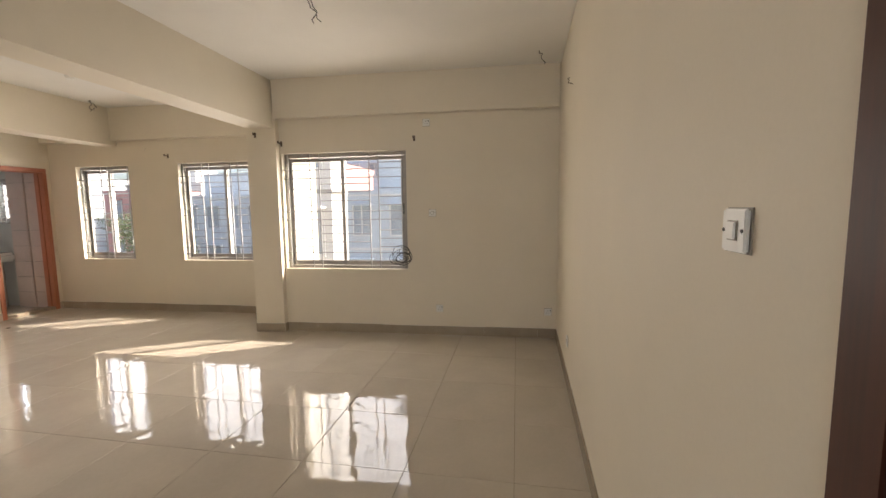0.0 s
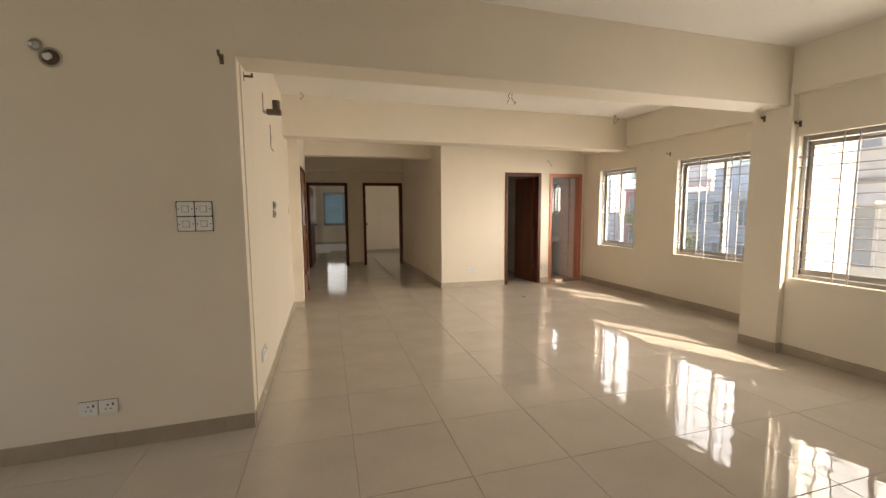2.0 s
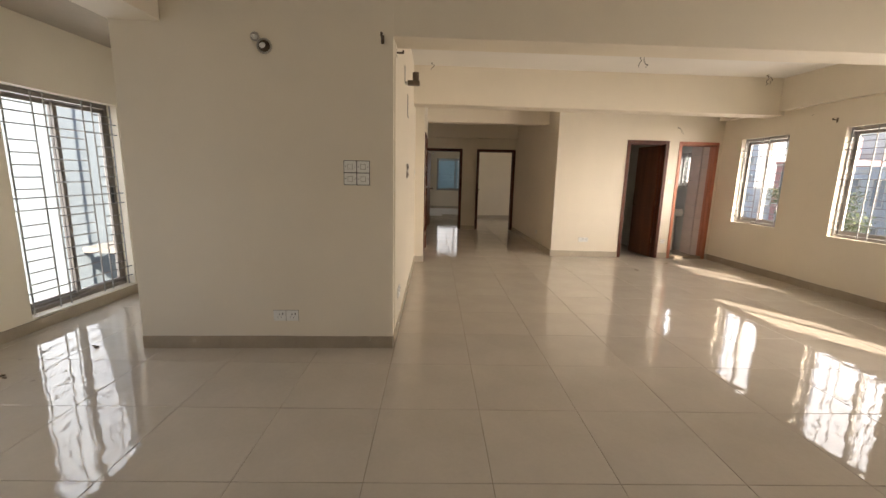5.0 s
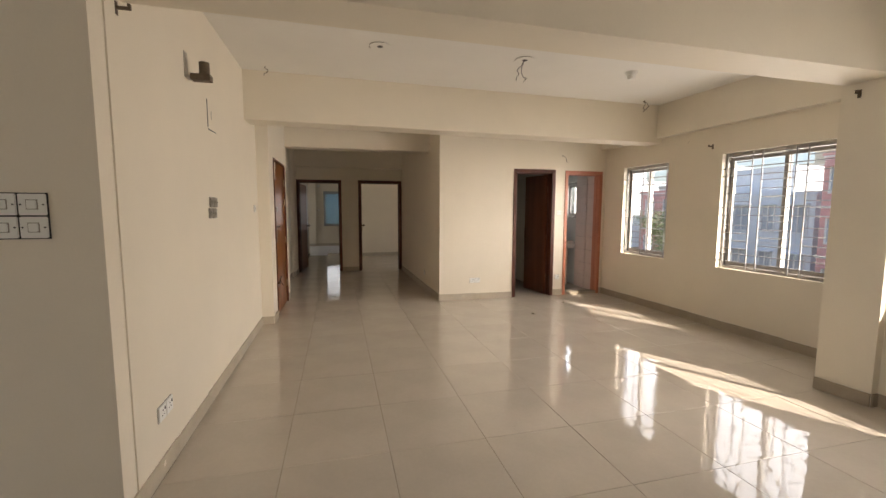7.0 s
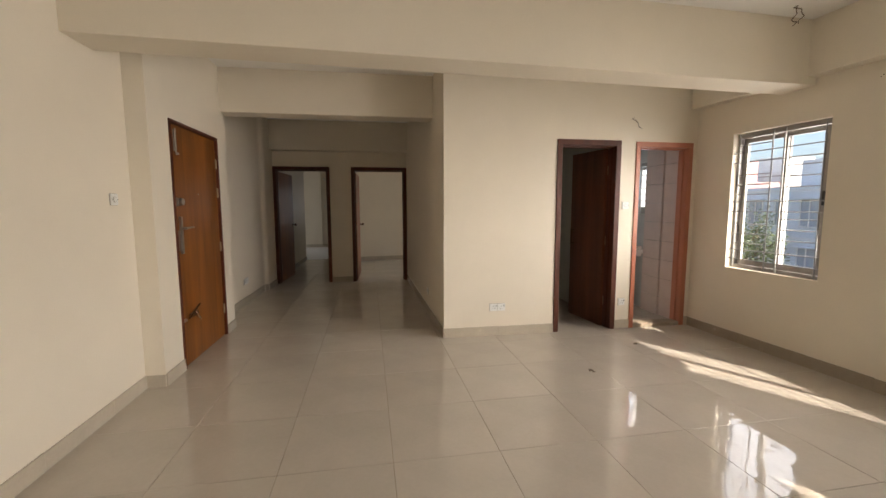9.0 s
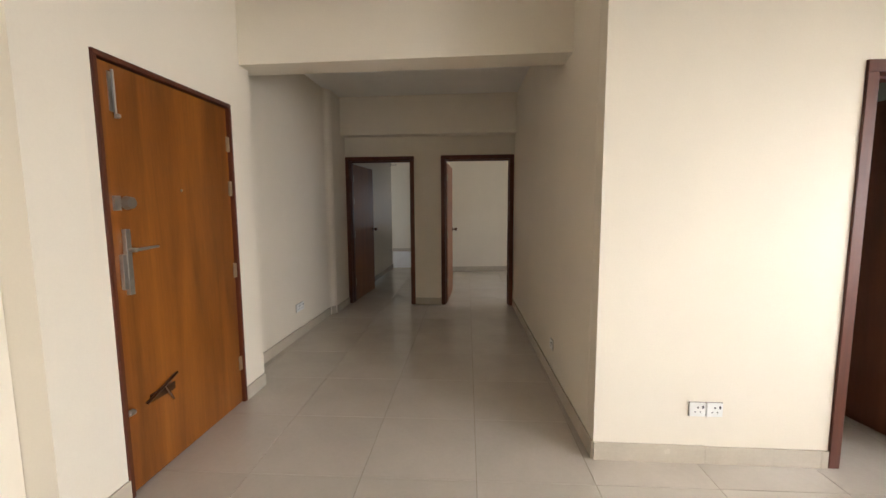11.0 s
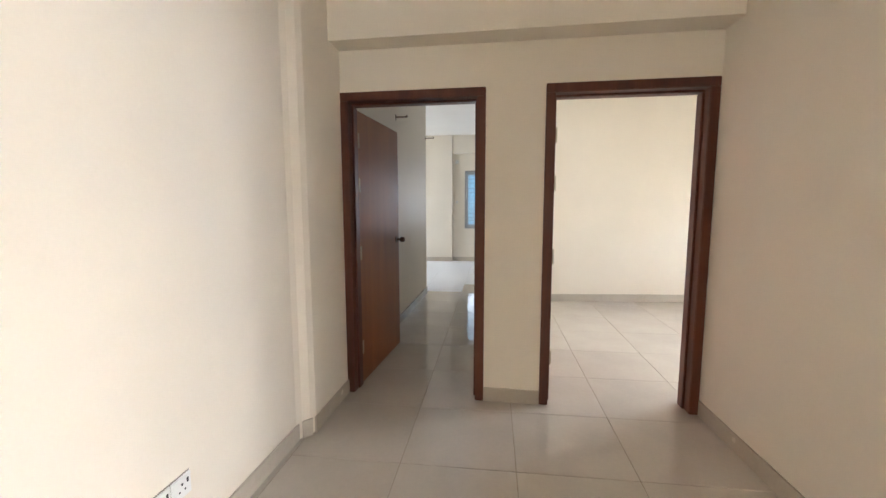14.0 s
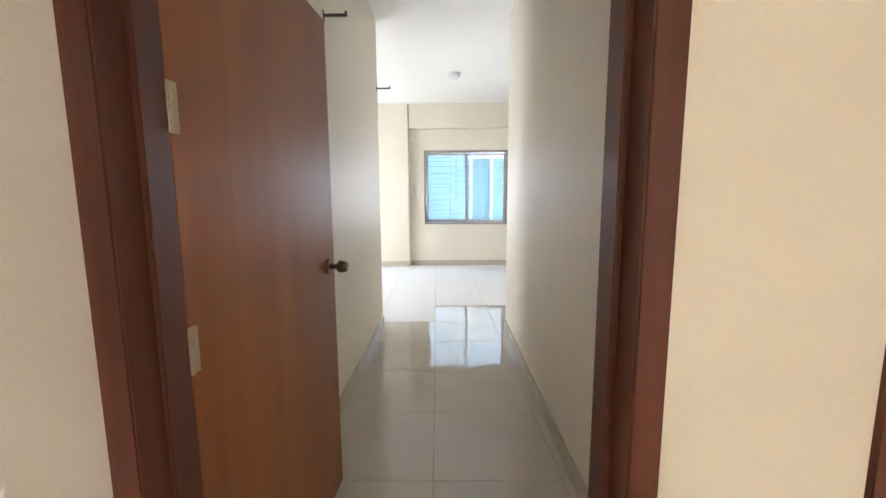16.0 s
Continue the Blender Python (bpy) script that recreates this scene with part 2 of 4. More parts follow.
def wall(name, p0, p1, thick, top, holes=(), mat=None, low=-0.03, uneven=0.0):
    """A wall whose room face runs from p0 to p1 and whose body lies to the left of that line; holes are (s0, s1, z0, z1)."""
    frame_, length = along(p0, p1)
    ss = sorted({0.0, length, *[v for h in holes for v in h[:2]]})
    zs = sorted({low, top, *[v for h in holes for v in h[2:]]})
    solid = lambda i, k: 0 <= i < len(ss) - 1 and 0 <= k < len(zs) - 1 and not any(
        h[0] - 1e-6 <= ss[i] and ss[i + 1] <= h[1] + 1e-6 and h[2] - 1e-6 <= zs[k] and zs[k + 1] <= h[3] + 1e-6 for h in holes)
    bm = bmesh.new()
    made = {}

    def v(i, j, k):
        if (i, j, k) not in made:
            made[i, j, k] = bm.verts.new((ss[i], thick * j, zs[k]))
        return made[i, j, k]

    for i in range(len(ss) - 1):
        for k in range(len(zs) - 1):
            if not solid(i, k):
                continue
            bm.faces.new((v(i, 0, k), v(i + 1, 0, k), v(i + 1, 0, k + 1), v(i, 0, k + 1)))
            bm.faces.new((v(i, 1, k + 1), v(i + 1, 1, k + 1), v(i + 1, 1, k), v(i, 1, k)))
            if not solid(i - 1, k):
                bm.faces.new((v(i, 0, k), v(i, 0, k + 1), v(i, 1, k + 1), v(i, 1, k)))
            if not solid(i + 1, k):
                bm.faces.new((v(i + 1, 1, k), v(i + 1, 1, k + 1), v(i + 1, 0, k + 1), v(i + 1, 0, k)))
            if not solid(i, k - 1):
                bm.faces.new((v(i, 1, k), v(i + 1, 1, k), v(i + 1, 0, k), v(i, 0, k)))
            if not solid(i, k + 1):
                bm.faces.new((v(i, 0, k + 1), v(i + 1, 0, k + 1), v(i + 1, 1, k + 1), v(i, 1, k + 1)))
    bmesh.ops.recalc_face_normals(bm, faces=bm.faces)
    me = bpy.data.meshes.new(name)
    bm.to_mesh(me)
    bm.free()
    me.materials.append(mat or PAINT)
    ob = new(name, me)
    ob.matrix_world = frame_
    return tagged(ob, "cream painted plaster wall, slightly uneven", "wall", kind="structure")


def solid_block(name, poly, z0, z1, mat, label, category):
    return tagged(Shape().prism(poly, z0, z1).done(name, mat, bevel=0.006), label, category, kind="structure")


def skirting(p0, p1, gaps=(), height=0.1, mat=None):
    """Skirting tiles along a room face, 12 mm proud, whose top edge is slightly ragged with plaster."""
    frame_, length = along(p0, p1)
    cuts = [0.0]
    for a, b in sorted(gaps):
        cuts += [a, b]
    cuts.append(length)
    s = Shape()
    rng = random.Random(int(1000 * (p0[0] + 7 * p0[1])))
    for a, b in zip(cuts[::2], cuts[1::2]):
        x = a
        while x < b - 0.01:
            e = min(b, x + 0.6)
            s.box((x + 0.001, -0.012, 0.001), (e - 0.001, -0.001, height + rng.uniform(-0.004, 0.004)))
            x = e
    ob = s.done("baseboard", mat or SKIRT, at=frame_)
    return tagged(ob, "narrow taupe tile skirting along the wall foot", "baseboard", kind="structure")


# ---- plan ----
H = 2.94
A0, A1 = (4.715, -0.35), (4.52, 2.85)
B0, B1 = (5.215, 3.18), (5.02, 7.0)
W0, W1 = (5.02, 7.0), (2.088, 6.98)
wall_east_near = wall("wall_east_near", A1, A0, 0.14, 3.0, [(0.03, 1.525, 0.76, 2.122)])
wall_east_far = wall("wall_east_far", B1, B0, 0.14, 3.0, [(0.455, 1.345, 0.762, 2.133), (2.15, 3.37, 0.755, 2.143)])
solid_block("column", [(4.447, 2.84), (4.405, 3.19), (5.45, 3.24), (5.45, 2.9)], -0.02, 2.6, PAINT, "cream painted concrete column between two windows", "column")
wall_north = wall("wall_north", (2.088, 6.98), (5.02, 7.0), 0.13, 3.0, [(1.237, 1.985, -0.03, 2.12), (2.165, 2.875, -0.03, 2.112)])
S0, S1 = (-2.31, 2.625), (-0.328, 2.735)
wall_stub_front = wall("wall_stub_front", S0, S1, 0.13, 3.0)
wall_stub_side = wall("wall_stub_side", (-0.328, 2.866), (-0.392, 6.16), 0.13, 3.0)
wall_stub_west = wall("wall_stub_west", (-2.31, 6.0), (-2.31, 2.78), 0.13, 3.0)
solid_block("pilaster", [(-0.523, 6.163), (-0.25, 6.165), (-0.254, 6.43), (-0.523, 6.43)], -0.02, 2.97, PAINT, "cream painted pilaster beside the entrance door", "pilaster")
wall_entrance = wall("wall_entrance", (-0.254, 6.43), (-0.262, 7.785), 0.27, 3.0, [(0.055, 1.085, -0.03, 2.122)])
CL0, CL1 = (-0.50, 7.785), (-0.49, 10.53)
wall_corridor_west = wall("wall_corridor_west", CL0, CL1, 0.13, 3.0)
solid_block("corridor_pier", [(-0.489, 9.88), (-0.474, 9.92), (-0.44, 9.955), (-0.425, 10.0), (-0.425, 10.528), (-0.489, 10.528)], -0.02, 2.96, PAINT, "softly rounded cream plaster pier beside the door", "pier")
wall_corridor_east = wall("wall_corridor_east", (1.962, 10.53), (2.086, 7.11), 0.1, 3.0)
wall_doors = wall("wall_doors", (-0.62, 10.53), (4.7, 10.53), 0.13, 3.0, [(0.19, 1.18, -0.03, 2.12), (1.56, 2.575, -0.03, 2.125)])
wall_west = wall("wall_west", (-3.463, -0.5), (-3.463, 6.0), 0.2, 3.0, [(1.02, 2.105, 0.1, 2.06), (3.4, 4.6, 0.115, 2.07)])
wall_balcony_end = wall("wall_balcony_end", (-3.463, 6.0), (-2.31, 6.0), 0.13, 3.0)
wall_south = wall("wall_south", (4.95, -0.35), (-3.66, -0.35), 0.14, 3.0, [(4.315, 5.62, -0.03, 2.12)])
wall_lobby_east = wall("wall_lobby_east", (1.0, -0.49), (1.0, -2.2), 0.1, 3.0)
wall_lobby_west = wall("wall_lobby_west", (-0.9, -2.2), (-0.9, -0.49), 0.1, 3.0)
wall_lobby_south = wall("wall_lobby_south", (1.1, -2.2), (-1.0, -2.2), 0.1, 3.0)
# the rooms past the corridor
wall_passage_west = wall("wall_passage_west", (-0.49, 10.66), (-0.465, 13.9), 0.12, 3.0)
wall_passage_east = wall("wall_passage_east", (0.775, 13.785), (0.775, 10.66), 0.11, 3.0)
wall_far_south = wall("wall_far_south", (-0.585, 13.9), (-3.1, 13.9), 0.12, 3.0)
wall_far_west = wall("wall_far_west", (-3.1, 13.9), (-3.1, 17.52), 0.15, 3.0, [(1.29, 2.79, 0.75, 2.09)])
wall_far_north = wall("wall_far_north", (-3.25, 17.52), (3.3, 17.52), 0.16, 3.0, [(3.04, 4.6, 0.78, 2.15)])
wall_far_east = wall("wall_far_east", (3.1, 17.52), (3.1, 13.91), 0.15, 3.0)
solid_block("pillar", [(-1.5, 17.4), (-0.49, 17.4), (-0.49, 17.515), (-1.5, 17.515)], -0.02, 2.955, PAINT, "cream painted corner pillar beside the window", "pillar")
wall_room_back = wall("wall_room_back", (0.88, 13.56), (4.7, 13.96), 0.1, 3.0)
wall_room_east = wall("wall_room_east", (4.5, 14.1), (4.5, 10.66), 0.15, 3.0, [(1.0, 2.6, 0.75, 2.1)])
# wash rooms behind the north wall
wall_bath_partition = wall("wall_bath_partition", (4.15, 9.3), (4.15, 7.11), 0.07, 2.9, mat=GREYWALL)
wall_bath_north = wall("wall_bath_north", (2.06, 9.2), (5.3, 9.2), 0.1, 2.9, mat=GREYWALL)
wall_bath_east = wall("wall_bath_east", (5.02, 9.2), (5.03, 7.13), 0.15, 2.9, [(0.85, 1.4, 1.3, 2.0)], mat=GREYWALL)

# ceilings and beams
tagged(Shape().box((-2.3, -2.4, H), (5.3, 2.99, H + 0.1)).done("ceiling_living", CEIL), "white painted flat ceiling", "ceiling", kind="structure")
tagged(Shape().box((-0.6, 2.991, 2.925), (5.5, 5.8, 3.03)).done("ceiling_middle", CEIL), "white painted flat ceiling with cable roses", "ceiling", kind="structure")
tagged(Shape().box((-0.6, 5.801, 2.9), (5.5, 10.6, 3.03)).done("ceiling_corridor", CEIL), "white painted flat ceiling", "ceiling", kind="structure")
tagged(Shape().box((-3.3, 10.602, 2.955), (4.8, 17.8, 3.03)).done("ceiling_far", CEIL), "white painted flat ceiling", "ceiling", kind="structure")
# low slab over the window side, its shade painted as a darker colour
tagged(Shape().box((-3.7, -0.5, 2.65), (-2.312, 6.2, 2.93)).done("ceiling_balcony", SHADED_SOFFIT), "low ceiling slab over the window side, its shade put into the colour", "ceiling", kind="structure")


def beam(poly, z0, z1=3.02):
    return solid_block("beam", poly, z0, z1, PAINT, "cream painted concrete ceiling beam", "beam")


beam([(-0.33, 2.738), (4.47, 2.868), (4.47, 3.17), (-0.335, 3.03)], 2.41)
beam([(-2.308, -0.345), (-1.955, -0.345), (-1.955, 2.638), (-2.308, 2.62)], 2.44)
beam([(-0.385, 5.567), (5.06, 5.79), (5.06, 6.09), (-0.385, 5.867)], 2.41)
beam([(-0.61, 7.665), (2.075, 7.63), (2.075, 7.88), (-0.61, 7.9)], 2.43)
beam([(-0.45, 10.35), (1.966, 10.33), (1.966, 10.527), (-0.45, 10.527)], 2.39)
beam([(4.63, -0.345), (4.78, -0.345), (4.6, 2.845), (4.42, 2.845)], 2.505)
beam([(5.1, 3.2), (5.25, 3.2), (5.06, 6.99), (4.91, 6.99)], 2.475)
beam([(-0.47, 17.4), (3.09, 17.4), (3.09, 17.515), (-0.47, 17.515)], 2.53)

# skirtings, in the runs between openings
skirting(A1, A0)
skirting((5.02, 7.0), (5.207, 3.25))
skirting((4.405, 3.19), (4.447, 2.84))
skirting((4.447, 2.84), (4.51, 2.842))
skirting((2.088, 6.98), (5.02, 7.0), [(1.237, 1.985), (2.165, 2.875)], mat=PALE_SKIRT)
skirting(S0, S1)
skirting((-0.328, 2.74), (-0.392, 6.16), mat=PALE_SKIRT)
skirting((-0.392, 6.163), (-0.25, 6.165), mat=PALE_SKIRT)
skirting((-0.25, 6.165), (-0.262, 7.785), [(0.32, 1.35)], mat=PALE_SKIRT)
skirting(CL0, (-0.491, 9.9), mat=PALE_SKIRT)
skirting((-0.474, 9.92), (-0.432, 9.965), mat=PALE_SKIRT)
skirting((-0.425, 9.98), (-0.425, 10.528), mat=PALE_SKIRT)
skirting((1.962, 10.53), (2.088, 6.98), mat=PALE_SKIRT)
skirting((-0.455, 10.53), (1.962, 10.53), [(0.025, 1.015), (1.395, 2.41)], mat=PALE_SKIRT)
skirting((-3.463, -0.35), (-3.463, 6.0))
skirting((4.71, -0.35), (-3.46, -0.35), [(4.075, 5.38)])
skirting((-0.49, 10.66), (-0.465, 13.9), mat=PALE_SKIRT)
skirting((0.775, 13.785), (0.775, 10.66), mat=PALE_SKIRT)
skirting((-1.5, 17.4), (-0.49, 17.4), mat=PALE_SKIRT)
skirting((-0.49, 17.52), (3.1, 17.52), mat=PALE_SKIRT)
skirting((0.88, 13.56), (4.5, 13.94), mat=PALE_SKIRT)
skirting((4.5, 13.9), (4.5, 10.66), mat=PALE_SKIRT)


# ---- windows ----
def window(name, p0, p1, s0, s1, z0, z1, mull, pairs, back=0.1, dark=False, step=0.098, label="", open_pane=False):
    """A sliding aluminium window set back in its opening, behind a steel grille with paired uprights."""
    m, _ = along(p0, p1)
    fr = ALUDARK if dark else ALU
    w = tagged(empty(name, m @ Matrix.Translation(((s0 + s1) / 2, back, z0))), label or "sliding aluminium window behind a painted steel grille", "window", kind="structure")
    x0, x1, h = (s0 - s1) / 2, (s1 - s0) / 2, z1 - z0
    mx = (mull - (s0 + s1) / 2)
    f = Shape()
    f.box((x0, 0, 0), (x1, 0.07, 0.035)).box((x0, 0, h - 0.045), (x1, 0.07, h))
    f.box((x0, 0, 0.036), (x0 + 0.035, 0.07, h - 0.046)).box((x1 - 0.035, 0, 0.036), (x1, 0.07, h - 0.046))
    f.done("frame", fr, w, bevel=0.002)
    for a, b, y in ((x0 + 0.037, mx + 0.022, 0.038), (mx - 0.022, x1 - 0.037, 0.008)):
        g = Shape()
        g.box((a, y, 0.038), (b, y + 0.024, 0.085)).box((a, y, h - 0.095), (b, y + 0.024, h - 0.05))
        g.box((a, y, 0.086), (a + 0.042, y + 0.024, h - 0.096)).box((b - 0.042, y, 0.086), (b, y + 0.024, h - 0.096))
        g.done("sash", fr, w, bevel=0.0015)
        pane = Shape().box((a + 0.04, y + 0.009, 0.083), (b - 0.04, y + 0.014, h - 0.093)).done("pane", GLASS, w)
        pane.visible_shadow = False
    Shape().box((x1 - 0.066, -0.008, h * 0.47), (x1 - 0.044, 0.007, h * 0.56)).done("latch", DARKPLASTIC, w, bevel=0.003)
    # grille
    r, y = 0.0058, -back + 0.03
    g = Shape()
    gap = 0.11
    uprights = []
    for p in pairs:
        c = x0 + p * (x1 - x0)
        uprights += [c - gap / 2, c + gap / 2]
    uprights = [x0 + 0.055] + uprights + [x1 - 0.055]
    for u in uprights:
        g.tube((u, y, 0.012), (u, y, h - 0.012), 0.007, 6)
    n = int(h / step)
    long_rows = {1, 2, n // 2, n // 2 + 1, n - 2, n - 1}
    for k in range(1, n + 1):
        z = k * h / (n + 1)
        if k in long_rows:
            g.tube((x0, y - 0.006, z), (x1, y - 0.006, z), r, 6)
        else:
            for q in range(0, len(uprights), 2):
                shift = 0.028 * (1 if (q // 2) % 2 else -1)
                g.tube((uprights[q], y, z + shift), (uprights[q + 1], y, z + shift), r, 6)
    tagged(g.done("grille", GRILLE, w), kind="stuff")
    # plaster sill lip and reveal lining
    return w


window("window_1", A1, A0, 0.03, 1.525, 0.76, 2.122, 0.745, (0.26, 0.74), back=0.065)
window("window_2", B1, B0, 2.15, 3.37, 0.755, 2.143, 2.83, (0.33, 0.7), back=0.065)
window("window_3", B1, B0, 0.455, 1.345, 0.762, 2.133, 0.93, (0.5,), back=0.065)
window("window_4", (-3.463, -0.5), (-3.463, 6.0), 1.02, 2.105, 0.1, 2.06, 1.5, (0.3, 0.72), dark=True, step=0.104)
window("window_5", (-3.463, -0.5), (-3.463, 6.0), 3.4, 4.6, 0.115, 2.07, 4.0, (0.3, 0.72), dark=True, step=0.104)
window("window_6", (-3.25, 17.52), (3.3, 17.52), 3.04, 4.6, 0.78, 2.15, 3.83, (0.35, 0.68), back=0.05)
# two windows out of view, added to let fill light into the back rooms
window("unseen_window_7", (4.5, 14.1), (4.5, 10.66), 1.0, 2.6, 0.75, 2.1, 1.8, (0.35, 0.68))
window("unseen_window_8", (-3.1, 13.9), (-3.1, 17.52), 1.29, 2.79, 0.75, 2.09, 2.04, (0.35, 0.68))
window("window_9", (5.02, 9.2), (5.03, 7.13), 0.85, 1.4, 1.3, 2.0, 1.12, (0.5,), back=0.06)
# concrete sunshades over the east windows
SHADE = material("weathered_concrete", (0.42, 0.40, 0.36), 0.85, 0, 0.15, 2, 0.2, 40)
for c, n in (((4.68, 2.0), 1.9), ((5.3, 4.2), 1.6), ((5.25, 6.1), 1.4)):
    m = Matrix.Translation((c[0] + 0.03, c[1], 2.2)) @ Matrix.Rotation(radians(3.5), 4, "Z")
    tagged(Shape().box((0, -n / 2, 0), (0.23, n / 2, 0.08)).done("sunshade", SHADE, at=m, bevel=0.01), "weathered concrete sunshade over a window", "sunshade", kind="structure")


# unseen deep slab, added to block direct sun from the side room
tagged(Shape().box((4.66, 9.6, 2.2), (5.9, 13.4, 2.3)).done("sunshade", SHADE, bevel=0.01), "deep unseen concrete slab, added to keep sun out of a window", "sunshade", kind="structure")


# ---- doors ----
def door_frame(name, p0, p1, s0, s1, top, depth, mat, label, face=0.075, threshold=False):
    m, _ = along(p0, p1)
    d = tagged(empty(name, m @ Matrix.Translation(((s0 + s1) / 2, 0, 0))), label, "door frame", kind="structure")
    x0, x1 = (s0 - s1) / 2, (s1 - s0) / 2
    for a, b, n in ((x0, x0 + face, "jamb"), (x1 - face, x1, "jamb")):
        s = Shape().box((a, -0.012, 0.001), (b, depth + 0.008, top - face - 0.001))
        inner = b if a == x0 else a
        sgn = 1 if a == x0 else -1
        s.box((inner, depth * 0.45, 0.001), (inner + sgn * 0.014, depth + 0.006, top - face - 0.016))
        s.done(n, mat, d, bevel=0.004)
    Shape().box((x0, -0.012, top - face), (x1, depth + 0.008, top)).box((x0 + face, depth * 0.45, top - face - 0.014), (x1 - face, depth + 0.006, top - face)).done("head", mat, d, bevel=0.004)
    if threshold:
        Shape().box((x0 + face, -0.005, 0.001), (x1 - face, depth, 0.045)).done("threshold", SKIRT, d, bevel=0.004)
    return d


def round_knob(leaf, x, z, t):
    """Round bronze knobs with roses on both faces of a leaf."""
    s = Shape()
    for sgn, y in ((-1, 0), (1, t)):
        s.tube((x, y, z), (x, y + sgn * 0.008, z), 0.032, 16, 0.03)
        s.tube((x, y + sgn * 0.008, z), (x, y + sgn * 0.04, z), 0.011, 12)
        s.ball((x, y + sgn * 0.055, z), 0.026, (1, 0.8, 1), 14)
        s.tube((x, y + sgn * 0.066, z), (x, y + sgn * 0.08, z), 0.024, 14, 0.02)
    return s.done("knob", BRASS, leaf, smooth=False)


def hinges(leaf, zs, x=0.0, y=0.0, side=1):
    """Butt hinges: a knuckle in five rings, and two leaves with screws, one on the door and a sliver on the frame."""
    for z in zs:
        s = Shape()
        for k in range(5):
            s.tube((x, y, z - 0.05 + 0.02 * k), (x, y, z - 0.031 + 0.02 * k), 0.0075, 8)
        a, b = sorted((x + side * 0.004, x + side * 0.026))
        s.box((a, y - 0.003, z - 0.05), (b, y + 0.0035, z + 0.05))
        a, b = sorted((x - side * 0.022, x - side * 0.004))
        s.box((a, y + 0.001, z - 0.05), (b, y + 0.0035, z + 0.05))
        for k in range(4):
            c = x + side * (0.02 - 0.008 * (k % 2))
            s.tube((c, y - 0.0045, z - 0.036 + 0.024 * k), (c, y - 0.002, z - 0.036 + 0.024 * k), 0.0035, 8)
        s.done("hinge", HINGE, leaf)


def leaf_door(hinge, heading, width, height, mat, label, t=0.036):
    """A flush leaf hung at a point, lying towards a heading in degrees; y of its own frame is its back face."""
    m = Matrix.Translation((hinge[0], hinge[1], 0.008)) @ Matrix.Rotation(radians(heading), 4, "Z")
    leaf = tagged(empty("door", m), label, "door", kind="structure")
    Shape().box((0.004, 0, 0), (width, t, height)).done("panel", mat, leaf, bevel=0.003)
    return leaf


door_frame("door_frame_1", (-0.62, 10.53), (4.7, 10.53), 0.19, 1.18, 2.12, 0.13, FRAME, "dark red varnished wooden door frame", 0.058)
door_frame("door_frame_2", (-0.62, 10.53), (4.7, 10.53), 1.56, 2.575, 2.125, 0.13, FRAME, "dark red varnished wooden door frame", 0.058)
door_frame("door_frame_3", (2.088, 6.98), (5.02, 7.0), 1.237, 1.985, 2.12, 0.13, FRAME, "dark red varnished wooden door frame", 0.06)
door_frame("door_frame_4", (2.088, 6.98), (5.02, 7.0), 2.165, 2.875, 2.112, 0.13, PINKWOOD, "salmon painted door frame of a wash room", 0.055, True)
door_frame("door_frame_5", (-0.254, 6.43), (-0.262, 7.75), 0.055, 1.085, 2.122, 0.1, FRAME, "dark varnished frame of the entrance door", 0.026)
door_frame("door_frame_6", (4.95, -0.35), (-3.66, -0.35), 4.315, 5.62, 2.12, 0.14, FRAME, "dark red varnished wooden door frame", 0.075)

a = leaf_door((-0.365, 10.668), 86.6, 0.94, 2.03, VENEER, "brown veneered flush door standing open")
round_knob(a, 0.865, 1.03, 0.036)
hinges(a, (0.28, 1.0, 1.5, 1.82), 0.0, -0.004)
b = leaf_door((1.02, 10.665), 88.5, 0.9, 2.03, VENEER, "brown veneered flush door standing open")
round_knob(b, 0.84, 1.03, 0.036)
hinges(b, (0.28, 1.0, 1.5, 1.82), 0.0, -0.004)
c = leaf_door((4.0, 7.115), 98.0, 0.63, 2.04, DARKDOOR, "dark brown flush door half open into a store")
h_ = Shape().tube((0.56, 0.036, 0.93), (0.56, 0.075, 0.93), 0.008).tube((0.56, 0.036, 1.1), (0.56, 0.075, 1.1), 0.008).tube((0.56, 0.075, 0.915), (0.56, 0.075, 1.115), 0.009)
h_.done("handle", BRASS, c)
hinges(c, (0.3, 1.0, 1.8), 0.0, -0.004)

# the entrance door, shut, with its locks and bolts
m, _ = along((-0.254, 6.43), (-0.262, 7.75))
front = tagged(empty("door", m @ Matrix.Translation((0.105, 0.012, 0))), "varnished teak entrance door, shut, with steel locks", "door", kind="structure")
Shape().box((-0.021, 0, 0.008), (0.951, 0.045, 2.09)).done("panel", TEAK, front, bevel=0.003)
s = Shape().box((0.045, -0.022, 1.0), (0.075, -0.0005, 1.32)).box((0.02, -0.02, 1.03), (0.044, -0.0005, 1.2))
s.tube((0.06, -0.022, 1.22), (0.06, -0.06, 1.22), 0.011, 12).tube((0.06, -0.055, 1.22), (0.2, -0.06, 1.225), 0.009, 10, 0.006)
s.done("lever_lock", STEEL, front, bevel=0.002)
s = Shape().box((0.012, -0.014, 1.41), (0.045, -0.0005, 1.48)).tube((0.09, -0.0005, 1.447), (0.09, -0.03, 1.447), 0.034, 16, 0.028)
s.done("night_latch", STEEL, front)
s = Shape().box((0.04, -0.006, 1.87), (0.075, -0.0005, 2.05)).tube((0.057, -0.014, 1.84), (0.057, -0.014, 2.06), 0.006, 8).ball((0.062, -0.022, 1.85), 0.012)
s.done("tower_bolt", STEEL, front)
